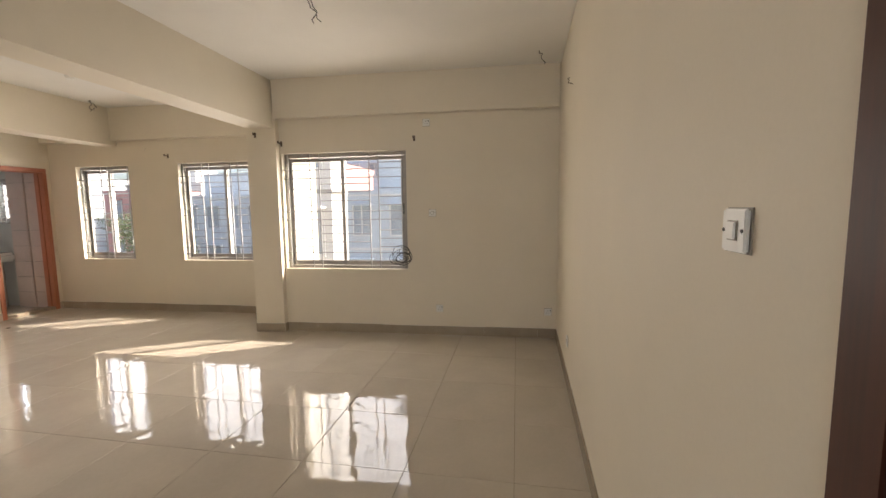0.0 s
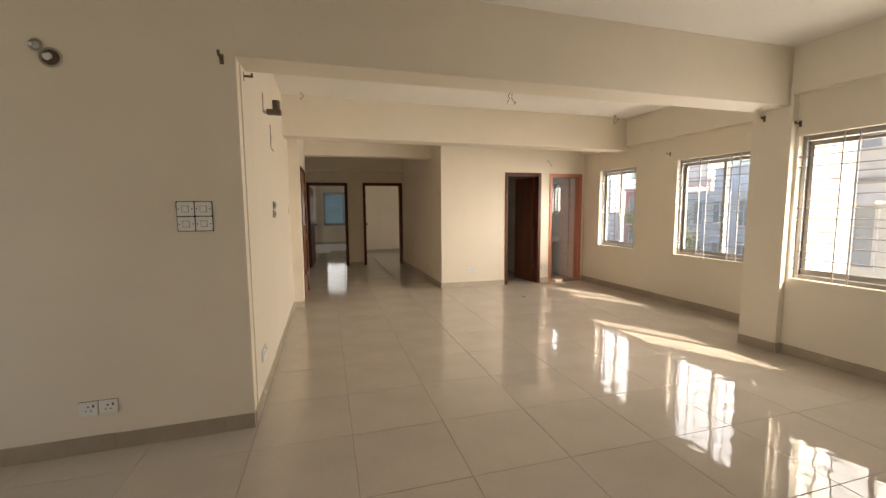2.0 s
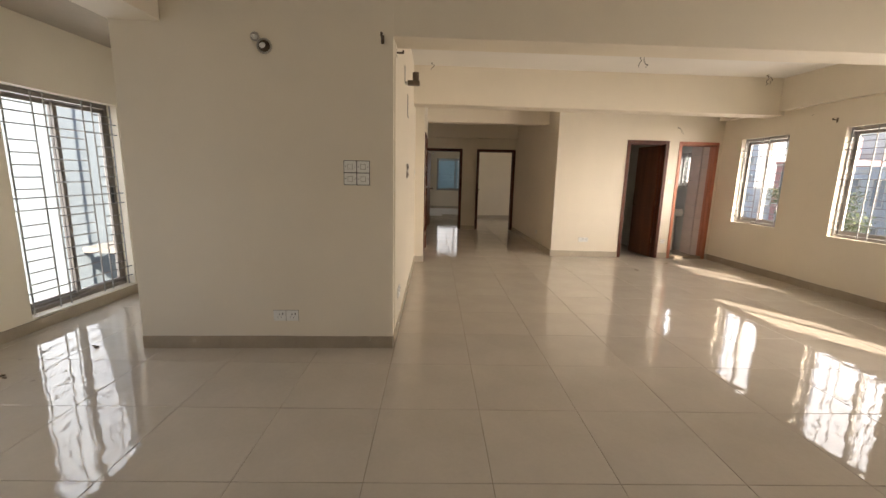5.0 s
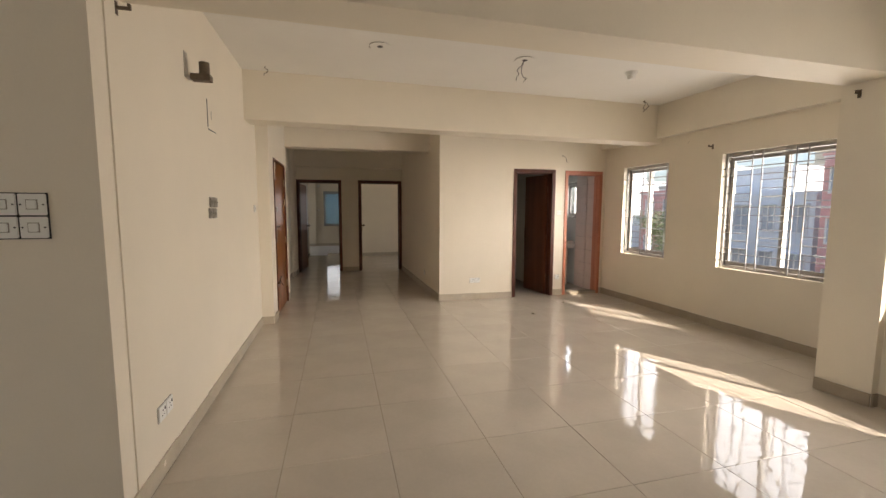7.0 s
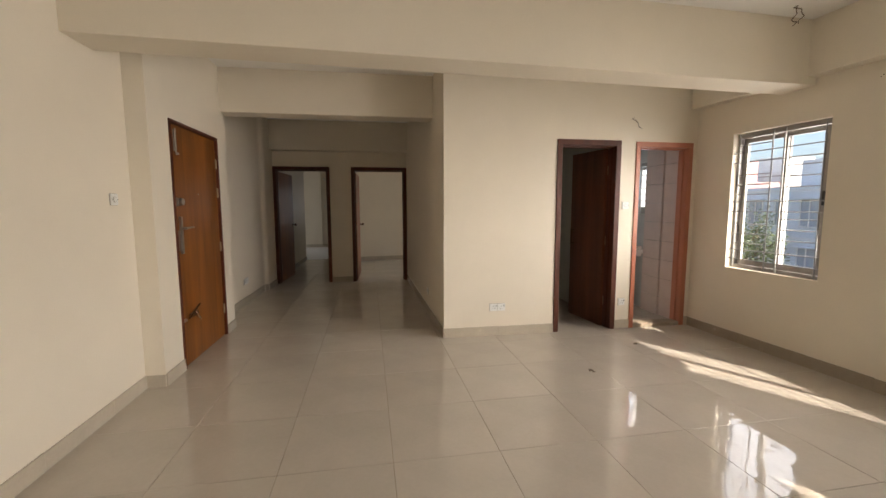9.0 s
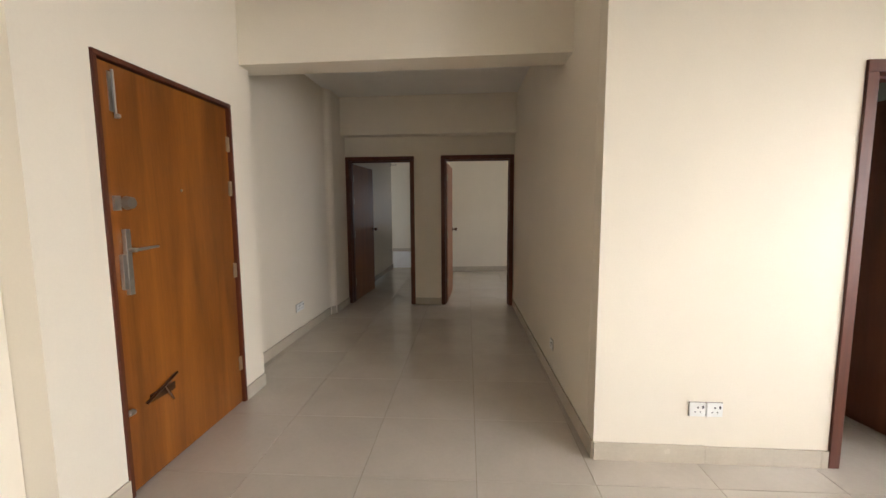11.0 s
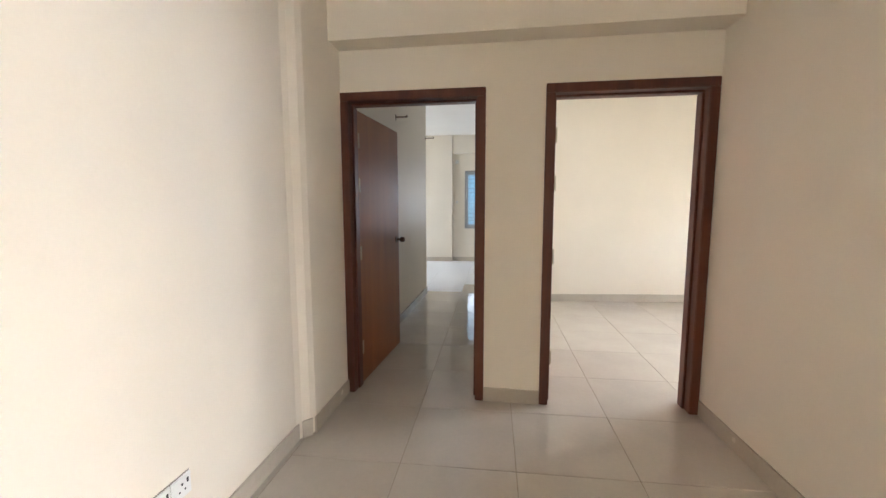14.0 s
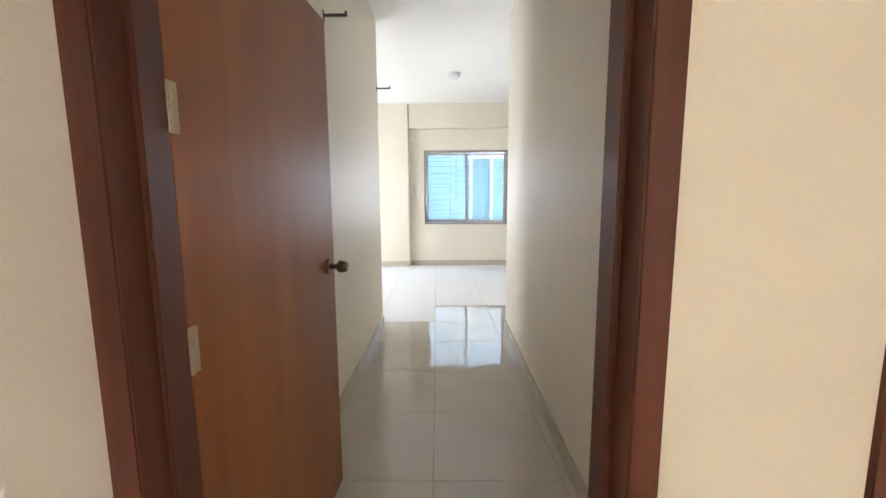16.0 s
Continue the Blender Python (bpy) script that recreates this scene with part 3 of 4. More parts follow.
s = Shape().tube((0.1, -0.012, 0.42), (0.31, -0.02, 0.5), 0.008, 8).box((0.13, -0.01, 0.41), (0.3, -0.0005, 0.45)).tube((0.22, -0.014, 0.46), (0.235, -0.05, 0.38), 0.006, 8)
s.done("aldrop_bolt", BRASS, front)
s = Shape().tube((-0.03, -0.025, 0.43), (0.0, -0.025, 0.43), 0.015, 10).tube((0.47, -0.006, 1.52), (0.47, 0.001, 1.52), 0.007, 10)
s.done("eyelet", STEEL, front)
hinges(front, (0.3, 0.98, 1.55, 1.85), 0.953, -0.006, -1)


# ---- switches and sockets ----
def plate(kind, p0, p1, s, z, w=0.078, h=0.078, gangs=1, label="", mat=None):
    """A face plate on a wall: rockers for switches, pin holes for sockets."""
    m, _ = along(p0, p1)
    o = tagged(empty(kind, m @ Matrix.Translation((s, 0, z))), label or f"white plastic {kind.replace('_', ' ')} on the wall", kind.replace("_", " "), "switches and sockets of the flat")
    mat = mat or WHITEPLASTIC
    for g in range(gangs):
        x = (g - (gangs - 1) / 2) * (w + 0.004)
        Shape().box((x - w / 2, -0.012, -h / 2), (x + w / 2, -0.0035, h / 2)).done("face_plate", mat, o, bevel=0.003)
        # thin dark rim that draws the plate's contact shadow on the wall
        Shape().box((x - w / 2 - 0.0018, -0.0033, -h / 2 - 0.0018), (x + w / 2 + 0.0018, -0.0005, h / 2 + 0.0018)).done("shadow_rim", DULL, o)
        if "switch" in kind:
            Shape().box((x - w * 0.21, -0.0135, -h * 0.23), (x + w * 0.21, -0.0121, h * 0.23)).done("rocker_gap", DULL, o)
            Shape().box((x - w * 0.18, -0.0175, -h * 0.2), (x + w * 0.18, -0.0125, h * 0.2)).done("rocker", mat, o, bevel=0.002)
            s_ = Shape()
            for q in (-0.4, 0.4):
                s_.tube((x + q * w, -0.0135, 0), (x + q * w, -0.0121, 0), 0.0035, 8)
            tagged(s_.done("screw", DARKPLASTIC, o), kind="stuff")
        else:
            s_ = Shape()
            for px, pz, r in ((-0.013, -0.012, 0.0038), (0.013, -0.012, 0.0038), (0, 0.013, 0.005)):
                s_.tube((x + px, -0.0135, pz), (x + px, -0.0121, pz), r, 8)
            s_.box((x + 0.022, -0.0145, 0.008), (x + 0.03, -0.0121, 0.024))
            tagged(s_.done("pin_hole", DARKPLASTIC, o), kind="stuff")
    return o


AE, SE = (A1, A0), ((4.95, -0.35), (-3.66, -0.35))
plate("wall_socket", *AE, 1.89, 0.31)
plate("wall_socket", *AE, 3.11, 0.295)
plate("wall_switch", *AE, 1.82, 1.41)
plate("wall_socket", *AE, 1.765, 2.41)
plate("wall_switch", *SE, 4.072, 1.422, 0.076, 0.072, label="white plastic single light switch by the doorway")
plate("wall_socket", *SE, 1.44, 0.36)
ST = (S0, S1)
for dx in (0, 0.098):
    for dz in (0, 0.092):
        plate("wall_switch", *ST, 1.659 + dx, 1.378 + dz, 0.092, 0.086, label="white plastic switch plate in a block of four")
m, _ = along(*ST)
tagged(Shape().box((1.609, -0.006, 1.331), (1.807, -0.0005, 1.517)).done("switch_box", DARKPLASTIC, at=m, bevel=0.001), "dark backing frame behind four switch plates", "switch box")
plate("wall_socket", *ST, 1.128, 0.278, 0.095, 0.085, 2, label="white plastic double socket above the skirting")
SS = ((-0.328, 2.74), (-0.392, 6.16))
plate("wall_switch", *SS, 1.56, 1.505, 0.09, 0.075, 2, label="dull grey plastic double switch with wiring marks", mat=DULL)
plate("wall_switch", *SS, 1.53, 1.42, 0.09, 0.075, 2, label="dull grey plastic double switch with wiring marks", mat=DULL)
plate("wall_socket", *SS, 0.46, 0.35, 0.09, 0.085, 2)
plate("wall_switch", *SS, 3.2, 1.455)
WN = ((2.088, 6.98), (5.02, 7.0))
plate("wall_socket", *WN, 0.59, 0.313, 0.085, 0.078, 2)
plate("wall_switch", *WN, 2.063, 1.411)
plate("wall_socket", *WN, 2.062, 0.314)
plate("wall_socket", CL0, CL1, 1.21, 0.33, 0.09, 0.085, 2)
plate("wall_socket", (1.962, 10.53), (2.088, 6.98), 2.5, 0.3, 0.085, 0.08, 1)
plate("wall_socket", (-3.463, -0.5), (-3.463, 6.0), 2.755, 0.303, 0.085, 0.085)
plate("wall_socket", (0.88, 13.56), (4.7, 13.96), 3.35, 0.4)
plate("wall_socket", (-3.25, 17.52), (3.3, 17.52), 2.86, 2.35)
plate("wall_switch", (-3.25, 17.52), (3.3, 17.52), 2.86, 1.41, 0.06, 0.06)


# ---- loose wires, brackets and ceiling fittings ----
def wires(base, length, seed, label, turns=2, mat=None, lean=(0, 0)):
    """Bent ends of cable hanging from a ceiling point or a wall."""
    rng = random.Random(seed)
    o = empty("cable_end", Matrix.Translation(base))
    s = Shape()
    for k in range(turns):
        p = Vector((0.006 * k, 0, 0.004))
        pts = [p.copy()]
        for i in range(7):
            p = p + Vector((rng.uniform(-1, 1) * 0.03 + lean[0] * length / 7, rng.uniform(-1, 1) * 0.03 + lean[1] * length / 7, -length / 7 * rng.uniform(0.5, 1.3)))
            pts.append(p.copy())
        s.line(pts, 0.0032)
    tagged(s.done("strand", mat or DARKPLASTIC, o), kind="stuff")
    return tagged(o, label, "cable")


def ceiling_rose(at, z, label):
    o = tagged(empty("ceiling_rose", Matrix.Translation((*at, z))), label, "ceiling rose")
    Shape().tube((0, 0, -0.004), (0, 0, 0.004), 0.095, 28).done("cover", CEIL, o)
    Shape().tube((0, 0, -0.006), (0, 0, -0.0042), 0.026, 16).done("hole", DARKPLASTIC, o)
    ring = Shape()
    for k in range(14):
        a0, a1 = 2.6 + k * 0.17, 2.6 + (k + 1) * 0.17
        ring.tube((0.098 * math.cos(a0), 0.098 * math.sin(a0), -0.003), (0.098 * math.cos(a1), 0.098 * math.sin(a1), -0.003), 0.0022, 5)
    ring.done("rim_crack", RUST, o)
    return o


ceiling_rose((0.99, 4.6), 2.921, "empty white ceiling rose with an open cable hole")
ceiling_rose((2.4, 4.6), 2.921, "white ceiling rose with bare cable ends")
wires((2.4, 4.6, 2.915), 0.2, 3, "dark bare cable ends hanging from a ceiling rose")
sm = tagged(empty("lamp_holder", Matrix.Translation((3.66, 4.67, 2.925))), "white round lamp holder on the ceiling", "lamp holder")
Shape().tube((0, 0, -0.03), (0, 0, 0), 0.05, 20, 0.065).done("base", WHITEPLASTIC, sm)
Shape().tube((0, 0, -0.075), (0, 0, -0.031), 0.034, 18, 0.042).done("socket_cup", WHITEPLASTIC, sm)
wires((-0.12, 5.42, 2.92), 0.12, 8, "short rusty cable hook at the ceiling edge", 1, RUST)
wires((4.6, 5.6, 2.92), 0.14, 5, "short cable ends at the ceiling edge", 2, RUST)
wires((2.85, 1.5, 2.935), 0.18, 11, "dark bare cable ends hanging from the ceiling", 2, None, (0.4, -0.4))
wires((4.25, -0.12, 2.935), 0.15, 12, "dark bare cable ends hanging from the ceiling", 1, None, (0.0, -0.2))
wires((4.19, 6.96, 2.36), 0.13, 14, "brown cable end sticking out of the wall", 1, RUST, (0.3, -0.2))
wires((5.1, 5.35, 2.36), 0.05, 15, "brown cable end sticking out of the wall", 1, RUST, (-0.3, 0.9))
wires((3.54, -0.33, 2.46), 0.1, 21, "cable end sticking out of the wall", 1, RUST, (-0.4, 0.4))


def bracket(p0, p1, s, z, length=0.09, label="small rusty curtain bracket screwed to the wall"):
    m, _ = along(p0, p1)
    o = tagged(empty("curtain_bracket", m @ Matrix.Translation((s, 0, z))), label, "bracket")
    Shape().box((-0.012, -0.004, -0.03), (0.012, -0.0005, 0.03)).done("foot", RUST, o, bevel=0.001)
    Shape().box((-0.008, -length, -0.004), (0.008, -0.0045, 0.008)).box((-0.008, -length, 0.0085), (0.008, -length + 0.012, 0.022)).done("arm", RUST, o, bevel=0.001)
    return o


bracket(*AE, 0.035, 2.235, 0.08)
bracket(*AE, 1.625, 2.245, 0.05)
bracket(B1, B0, 2.01, 2.245, 0.07)
bracket((4.405, 3.19), (4.452, 2.852), 0.11, 2.33, 0.05)
bracket(*ST, 1.907, 2.383, 0.1)
bracket((-0.328, 2.74), (-0.392, 6.16), 0.23, 2.36, 0.06)
bracket((-0.49, 10.66), (-0.465, 13.9), 1.54, 2.3, 0.13, "dark curtain rail bracket on the wall")
bracket((-0.49, 10.66), (-0.465, 13.9), 3.19, 2.33, 0.13, "dark curtain rail bracket on the wall")

# steel lamp arm on the stub wall's side
m, _ = along(*SS)
o = tagged(empty("lamp_bracket", m @ Matrix.Translation((1.1, 0, 2.39))), "grey steel lamp bracket with an empty holder", "bracket")
Shape().box((-0.03, -0.008, -0.075), (0.03, -0.0005, 0.09)).box((-0.034, -0.03, -0.08), (0.034, -0.008, -0.06)).done("foot", STEEL, o, bevel=0.002)
Shape().box((-0.02, -0.15, -0.085), (0.05, -0.031, -0.045)).done("arm", RUST, o, bevel=0.002)
Shape().tube((0.015, -0.11, -0.0445), (0.015, -0.11, 0.035), 0.032, 16).done("holder", RUST, o)
# cover of the meter niche, almost flush
o = tagged(empty("wall_hatch", m @ Matrix.Translation((1.66, 0, 2.17))), "flush cream painted hatch with a cracked edge", "hatch")
Shape().box((-0.13, -0.005, -0.1), (0.13, -0.0005, 0.12)).done("cover", PAINT, o, bevel=0.001)
Shape().box((-0.136, -0.006, -0.09), (-0.131, -0.0005, 0.12)).box((-0.131, -0.006, -0.107), (0.06, -0.0005, -0.101)).box((-0.05, -0.0065, -0.02), (-0.042, -0.0055, 0.045)).done("gap", DARKPLASTIC, o)
# two round lamp points on the stub front
m, _ = along(*ST)
for s_, z_, r_, l_ in ((1.063, 2.305, 0.048, "open round junction box in the wall with grey rim"), (1.0, 2.365, 0.026, "small round white lamp holder on the wall")):
    o = tagged(empty("junction_box", m @ Matrix.Translation((s_, 0, z_))), l_, "junction box")
    ring = Shape()
    for k in range(18):
        a0, a1 = k * math.pi / 9, (k + 1) * math.pi / 9
        ring.tube((r_ * math.cos(a0), -0.008, r_ * math.sin(a0)), (r_ * math.cos(a1), -0.008, r_ * math.sin(a1)), 0.007, 6)
    ring.done("rim", STEEL, o)
    Shape().tube((0, -0.006, 0), (0, -0.0005, 0), r_, 18).done("back", RUST if r_ > 0.03 else WHITEPLASTIC, o)
    Shape().tube((-0.012, -0.03, -0.005), (-0.008, -0.007, 0.008), 0.018 if r_ > 0.03 else 0.01, 10).done("holder", WHITEPLASTIC, o)

# coil of black cable hung on the grille
rng = random.Random(5)
s = Shape()
for k in range(9):
    cx, cz, r, tilt = rng.uniform(-0.045, 0.045), rng.uniform(-0.04, 0.04), rng.uniform(0.045, 0.11), rng.uniform(-1.6, 0.6)
    ph = rng.uniform(0, 6)
    pts = []
    for i in range(19):
        q = ph + i * math.pi / 9
        pts.append(Vector((cx + r * math.cos(q) * 1.05, 0.02 * math.sin(q + k) + 0.012 * (k - 4) * 0.5 - 0.02, cz + r * math.sin(q) * (0.9 + 0.2 * tilt))))
    s.line(pts, 0.0032, 5)
m, _ = along(A1, A0)
tagged(s.done("cable_coil", DARKPLASTIC, at=m @ Matrix.Translation((1.45, -0.02, 0.93))), "tangled coil of black cable hung on the window grille", "cable coil")

# glass ceiling lamp of the far room
o = tagged(empty("ceiling_lamp", Matrix.Translation((0.31, 15.6, 2.955))), "clear glass ceiling lamp with a white base", "ceiling lamp")
Shape().tube((0, 0, -0.018), (0, 0, 0), 0.085, 24).done("base", WHITEPLASTIC, o)
Shape().ball((0, 0, -0.02), 0.08, (1, 1, 0.6), 20).done("bowl", CERAMIC, o, smooth=True)
wires((3.3, 12.4, 2.95), 0.15, 31, "dark bare cable ends hanging from the ceiling", 2)

# pink tiles on the wash room's outer wall
first_tile = Shape().box((-0.03, 0, 0), (0, 0.326, 0.236)).done("wall_tile", PINKTILE, wall_bath_east, bevel=0.002)
inv = wall_bath_east.matrix_world.inverted()
for row in range(9):
    for col in range(2):
        ob = first_tile if row == col == 0 else new("wall_tile", first_tile.data)
        ob.parent = wall_bath_east
        ob.matrix_local = inv @ Matrix.Translation((5.015 - 0.02 * col, 7.14 + 0.33 * col, 0.24 * row + 0.002))
# wash room fittings
o = tagged(empty("toilet", Matrix.Translation((4.72, 8.45, 0.0))), "white ceramic toilet with its cistern", "toilet")
Shape().tube((0, 0, 0.001), (0, 0, 0.2), 0.11, 18, 0.13).tube((0, 0, 0.2), (-0.02, 0, 0.39), 0.13, 20, 0.2).done("bowl", CERAMIC, o, bevel=0.01)
Shape().tube((-0.02, 0, 0.391), (-0.02, 0, 0.415), 0.2, 22, 0.195).done("seat", CERAMIC, o, bevel=0.004)
Shape().box((0.13, -0.2, 0.391), (0.29, 0.2, 0.78)).done("cistern", CERAMIC, o, bevel=0.02)
o = tagged(empty("wash_basin", Matrix.Translation((4.78, 7.92, 0))), "white ceramic wash basin on the wall", "wash basin")
Shape().box((-0.1, -0.14, 0.72), (0.22, 0.14, 0.86)).done("bowl", CERAMIC, o, bevel=0.04)
Shape().tube((0.08, 0, 0.001), (0.08, 0, 0.72), 0.035, 12).done("pipe", STEEL, o)
s = Shape()
s.line([Vector((2.75, 7.6, 0.05)), Vector((2.8, 7.62, 0.3)), Vector((2.77, 7.63, 0.6)), Vector((2.83, 7.66, 0.85))], 0.012)
s.line([Vector((2.85, 7.62, 0.03)), Vector((2.8, 7.6, 0.1)), Vector((2.72, 7.7, 0.06)), Vector((2.9, 7.68, 0.02))], 0.014)
tagged(s.done("water_pipe", RUST), "bent leftover water pipe standing on the floor", "pipe")
# a few crumbs of debris on the floor
for k, (x, y) in enumerate(((4.0, 6.45), (3.2, 5.9), (-2.9, 2.1), (-2.7, 2.6))):
    rng = random.Random(50 + k)
    s = Shape()
    for i in range(4):
        a_ = rng.uniform(0, 6)
        p = Vector((x + rng.uniform(-0.03, 0.03), y + rng.uniform(-0.03, 0.03), 0.004))
        s.box(p + Vector((-0.012, -0.004, -0.003)), p + Vector((0.012, 0.004, 0.004)))
    tagged(s.done("debris", RUST), "small brown crumbs of plaster lying on the floor", "debris")


rng = random.Random(77)
GRIME = material("grey_floor_grime", (0.30, 0.27, 0.22), 0.5, 0, 0.3, 20, 0.05, 90)
for k in range(7):
    x, y = rng.uniform(-3.2, -2.6), rng.uniform(0.9, 2.6)
    pts = [(x + 0.016 * rng.uniform(0.3, 1.2) * math.cos(q) * (1 + k % 3), y + 0.009 * rng.uniform(0.3, 1.2) * math.sin(q) * (1 + k % 2)) for q in [i * math.pi / 5 for i in range(10)]]
    tagged(Shape().prism(pts, 0.0006, 0.0016).done("smudge", GRIME), "thin grey smudge of dried plaster on the floor", "smudge", "plaster smudges on the floor")


# ---- outside ----
GROUND = material("dusty_ground", (0.30, 0.27, 0.21), 0.9, 0, 0.2, 0.3, 0.2, 6, dirt=(0.2, 0.18, 0.13))
tagged(Shape().box((-400, -400, -4.9), (400, 400, -4.6)).done("ground", GROUND), "dusty ground of the neighbourhood", "ground", kind="structure")
tagged(Shape().box((-3.66, -2.4, -4.6), (5.4, 17.7, -0.2)).done("building_base", SHADE), "plain lower storeys of the building", "building", kind="structure")
# unseen block on top, added to keep sun and sky off the north neighbour
tagged(Shape().box((-3.66, -2.4, 3.05), (4.9, 17.7, 6.4)).done("shading_block_above", SHADE), "plain unseen block above the flat, added to shade the next house", "building", kind="structure")


def facade_material(name, colour):
    return material(name, colour, 0.8, 0, 0.08, 0.5, 0.1, 8)


FW = facade_material("white_facade_render", (0.76, 0.75, 0.72))
FO = facade_material("off_white_facade_render", (0.50, 0.51, 0.52))
FN = facade_material("grey_blue_facade_render", (0.33, 0.40, 0.45))
FP = facade_material("pink_facade_render", (0.64, 0.36, 0.33))
# FL and FB are lightened to put the distance haze into their colour
FL = facade_material("haze_paled_blue_facade_render", (0.60, 0.66, 0.70))
FB = facade_material("blue_facade_render", (0.68, 0.72, 0.74))
FC = facade_material("cream_facade_render", (0.60, 0.55, 0.43))
TEAL = material("teal_window_glass", (0.03, 0.20, 0.20), 0.12, 0, 0.1, 1, 0, 10)
# panes of the eastern houses, paled to imitate haze over dark glass
PANEHAZE = material("haze_paled_window_glass", (0.42, 0.46, 0.50), 0.2, 0, 0.1, 1, 0, 10)


def house(at, size, storeys, cols, mat, glassmat, label, turn=0.0, low=-4.6, sides=("x", "-x")):
    """A block of flats: body, slab edges, windows with frames and shades on the two long faces, parapet."""
    w, d, h = size
    o = tagged(empty("house", Matrix.Translation((at[0], at[1], low)) @ Matrix.Rotation(radians(turn), 4, "Z")), label, "house", "houses of the neighbourhood")
    Shape().box((-w / 2, -d / 2, 0), (w / 2, d / 2, h)).done("body", mat, o)
    Shape().box((-w / 2 - 0.1, -d / 2 - 0.1, h), (w / 2 + 0.1, d / 2 + 0.1, h + 0.25)).box((-w / 4, -d / 4, h + 0.25), (w / 6, d / 8, h + 2.4)).done("parapet", mat, o)
    step, span = h / storeys, d / cols
    fr, gl, sh, slab = Shape(), Shape(), Shape(), Shape()
    for k in range(storeys):
        z = k * step
        slab.box((-w / 2 - 0.06, -d / 2 - 0.06, z + step - 0.12), (w / 2 + 0.06, d / 2 + 0.06, z + step + 0.04))
        for c_ in range(cols):
            y = -d / 2 + (c_ + 0.5) * span
            ww = span * (0.22 if c_ % 2 else 0.3)
            for sg in (-1, 1):
                x = sg * w / 2
                gl.box((x - 0.03 * sg, y - ww, z + 0.9), (x + 0.02 * sg, y + ww, z + step - 0.75))
                for q in (-1, 0, 1):
                    fr.box((x, y + q * ww - 0.04, z + 0.86), (x + 0.07 * sg, y + q * ww + 0.04, z + step - 0.7))
                fr.box((x, y - ww - 0.05, z + 0.8), (x + 0.09 * sg, y + ww + 0.05, z + 0.88))
                sh.box((x, y - ww - 0.15, z + step - 0.7), (x + 0.45 * sg, y + ww + 0.15, z + step - 0.62))
    tagged(gl.done("window_pane", glassmat, o), kind="stuff")
    tagged(fr.done("window_frame", FW, o), kind="stuff")
    tagged(sh.done("sunshade", mat, o), kind="stuff")
    tagged(slab.done("slab_edge", FW if mat is not FW else SHADE, o), kind="stuff")
    return o


def tree(at, height, spread, seed, label, low=-4.6, count=24000):
    """A trunk with limbs and a crown of many small leaf blades in uneven clumps."""
    rng = random.Random(seed)
    o = tagged(empty("tree", Matrix.Translation((at[0], at[1], low))), label, "tree")
    s = Shape()
    s.tube((0, 0, 0), (0.15, 0.1, height * 0.4), 0.2, 10, 0.13)
    tips = []
    for k in range(11):
        a_ = k * 2.4 + rng.uniform(-0.3, 0.3)
        r_ = spread * rng.uniform(0.45, 0.95)
        z_ = height * rng.uniform(0.5, 0.98)
        mid = Vector((0.5 * r_ * math.cos(a_), 0.5 * r_ * math.sin(a_), height * 0.4 + (z_ - height * 0.4) * 0.6))
        tip = Vector((r_ * math.cos(a_), r_ * math.sin(a_), z_))
        s.tube((0.12, 0.08, height * rng.uniform(0.3, 0.4)), mid, 0.09, 7, 0.05)
        s.tube(mid, tip, 0.05, 6, 0.015)
        tips += [mid, tip, (mid + tip) / 2 + Vector((rng.uniform(-1, 1), rng.uniform(-1, 1), rng.uniform(-0.3, 0.8))) * spread * 0.25]
    s.done("trunk", BARK, o)
    verts, faces = [], []
    for i in range(count):
        c_ = rng.choice(tips)
        rr = spread * 0.3 * rng.random() ** 0.5
        d_ = Vector((rng.gauss(0, 1), rng.gauss(0, 1), rng.gauss(0, 0.8))).normalized() * rr
        p = c_ + d_
        u = Vector((rng.gauss(0, 1), rng.gauss(0, 1), rng.gauss(0, 0.5))).normalized()
        v_ = u.cross(Vector((rng.gauss(0, 1), rng.gauss(0, 1), rng.gauss(0, 1)))).normalized()
        l_, w_ = rng.uniform(0.06, 0.12), rng.uniform(0.028, 0.05)
        n0 = len(verts)
        verts += [p - u * l_, p + v_ * w_, p + u * l_, p - v_ * w_]
        faces.append((n0, n0 + 1, n0 + 2, n0 + 3))
    me = bpy.data.meshes.new("leaves")
    me.from_pydata(verts, [], faces)
    me.materials.append(LEAF)
    lv = new("leaves", me)
    lv.parent = o
    tagged(lv, kind="stuff")
    return o


BARK = material("grey_bark", (0.13, 0.10, 0.07), 0.9, 0, 0.2, 6, 0.3, 40)
LEAF = material("mango_leaves", (0.15, 0.18, 0.08), 0.5, 0, 0.35, 0.8, 0, 9, dirt=(0.04, 0.07, 0.025))
# west of the flat
house((-45, 3.2), (14, 34, 26), 8, 11, FO, TEAL, "white rendered block of flats with teal windows")
house((-26, 24.0), (9, 9, 9.5), 3, 4, FC, TEAL, "cream rendered low house with a flat roof")
nw = tagged(empty("house", Matrix.Translation((-10.5, 14.4, -4.6))), "pale blue rendered house side with flat piers", "house")
Shape().box((-3, -3.6, 0), (0, 7, 13)).done("body", FN, nw)
for y in (-3.6, -1.4, 0.8, 3.0):
    Shape().box((0.001, y, 0), (0.25, y + 0.5, 13)).done("pier", FN, nw, bevel=0.02)
Shape().box((0.3, -3.4, 3.6), (1.3, 5, 3.75)).done("canopy", SHADE, nw)
tree((-15.5, 5.0), 6.2, 3.0, 3, "leafy mango tree in the yard")
tree((-15.0, 8.2), 6.0, 2.9, 4, "leafy mango tree in the yard")
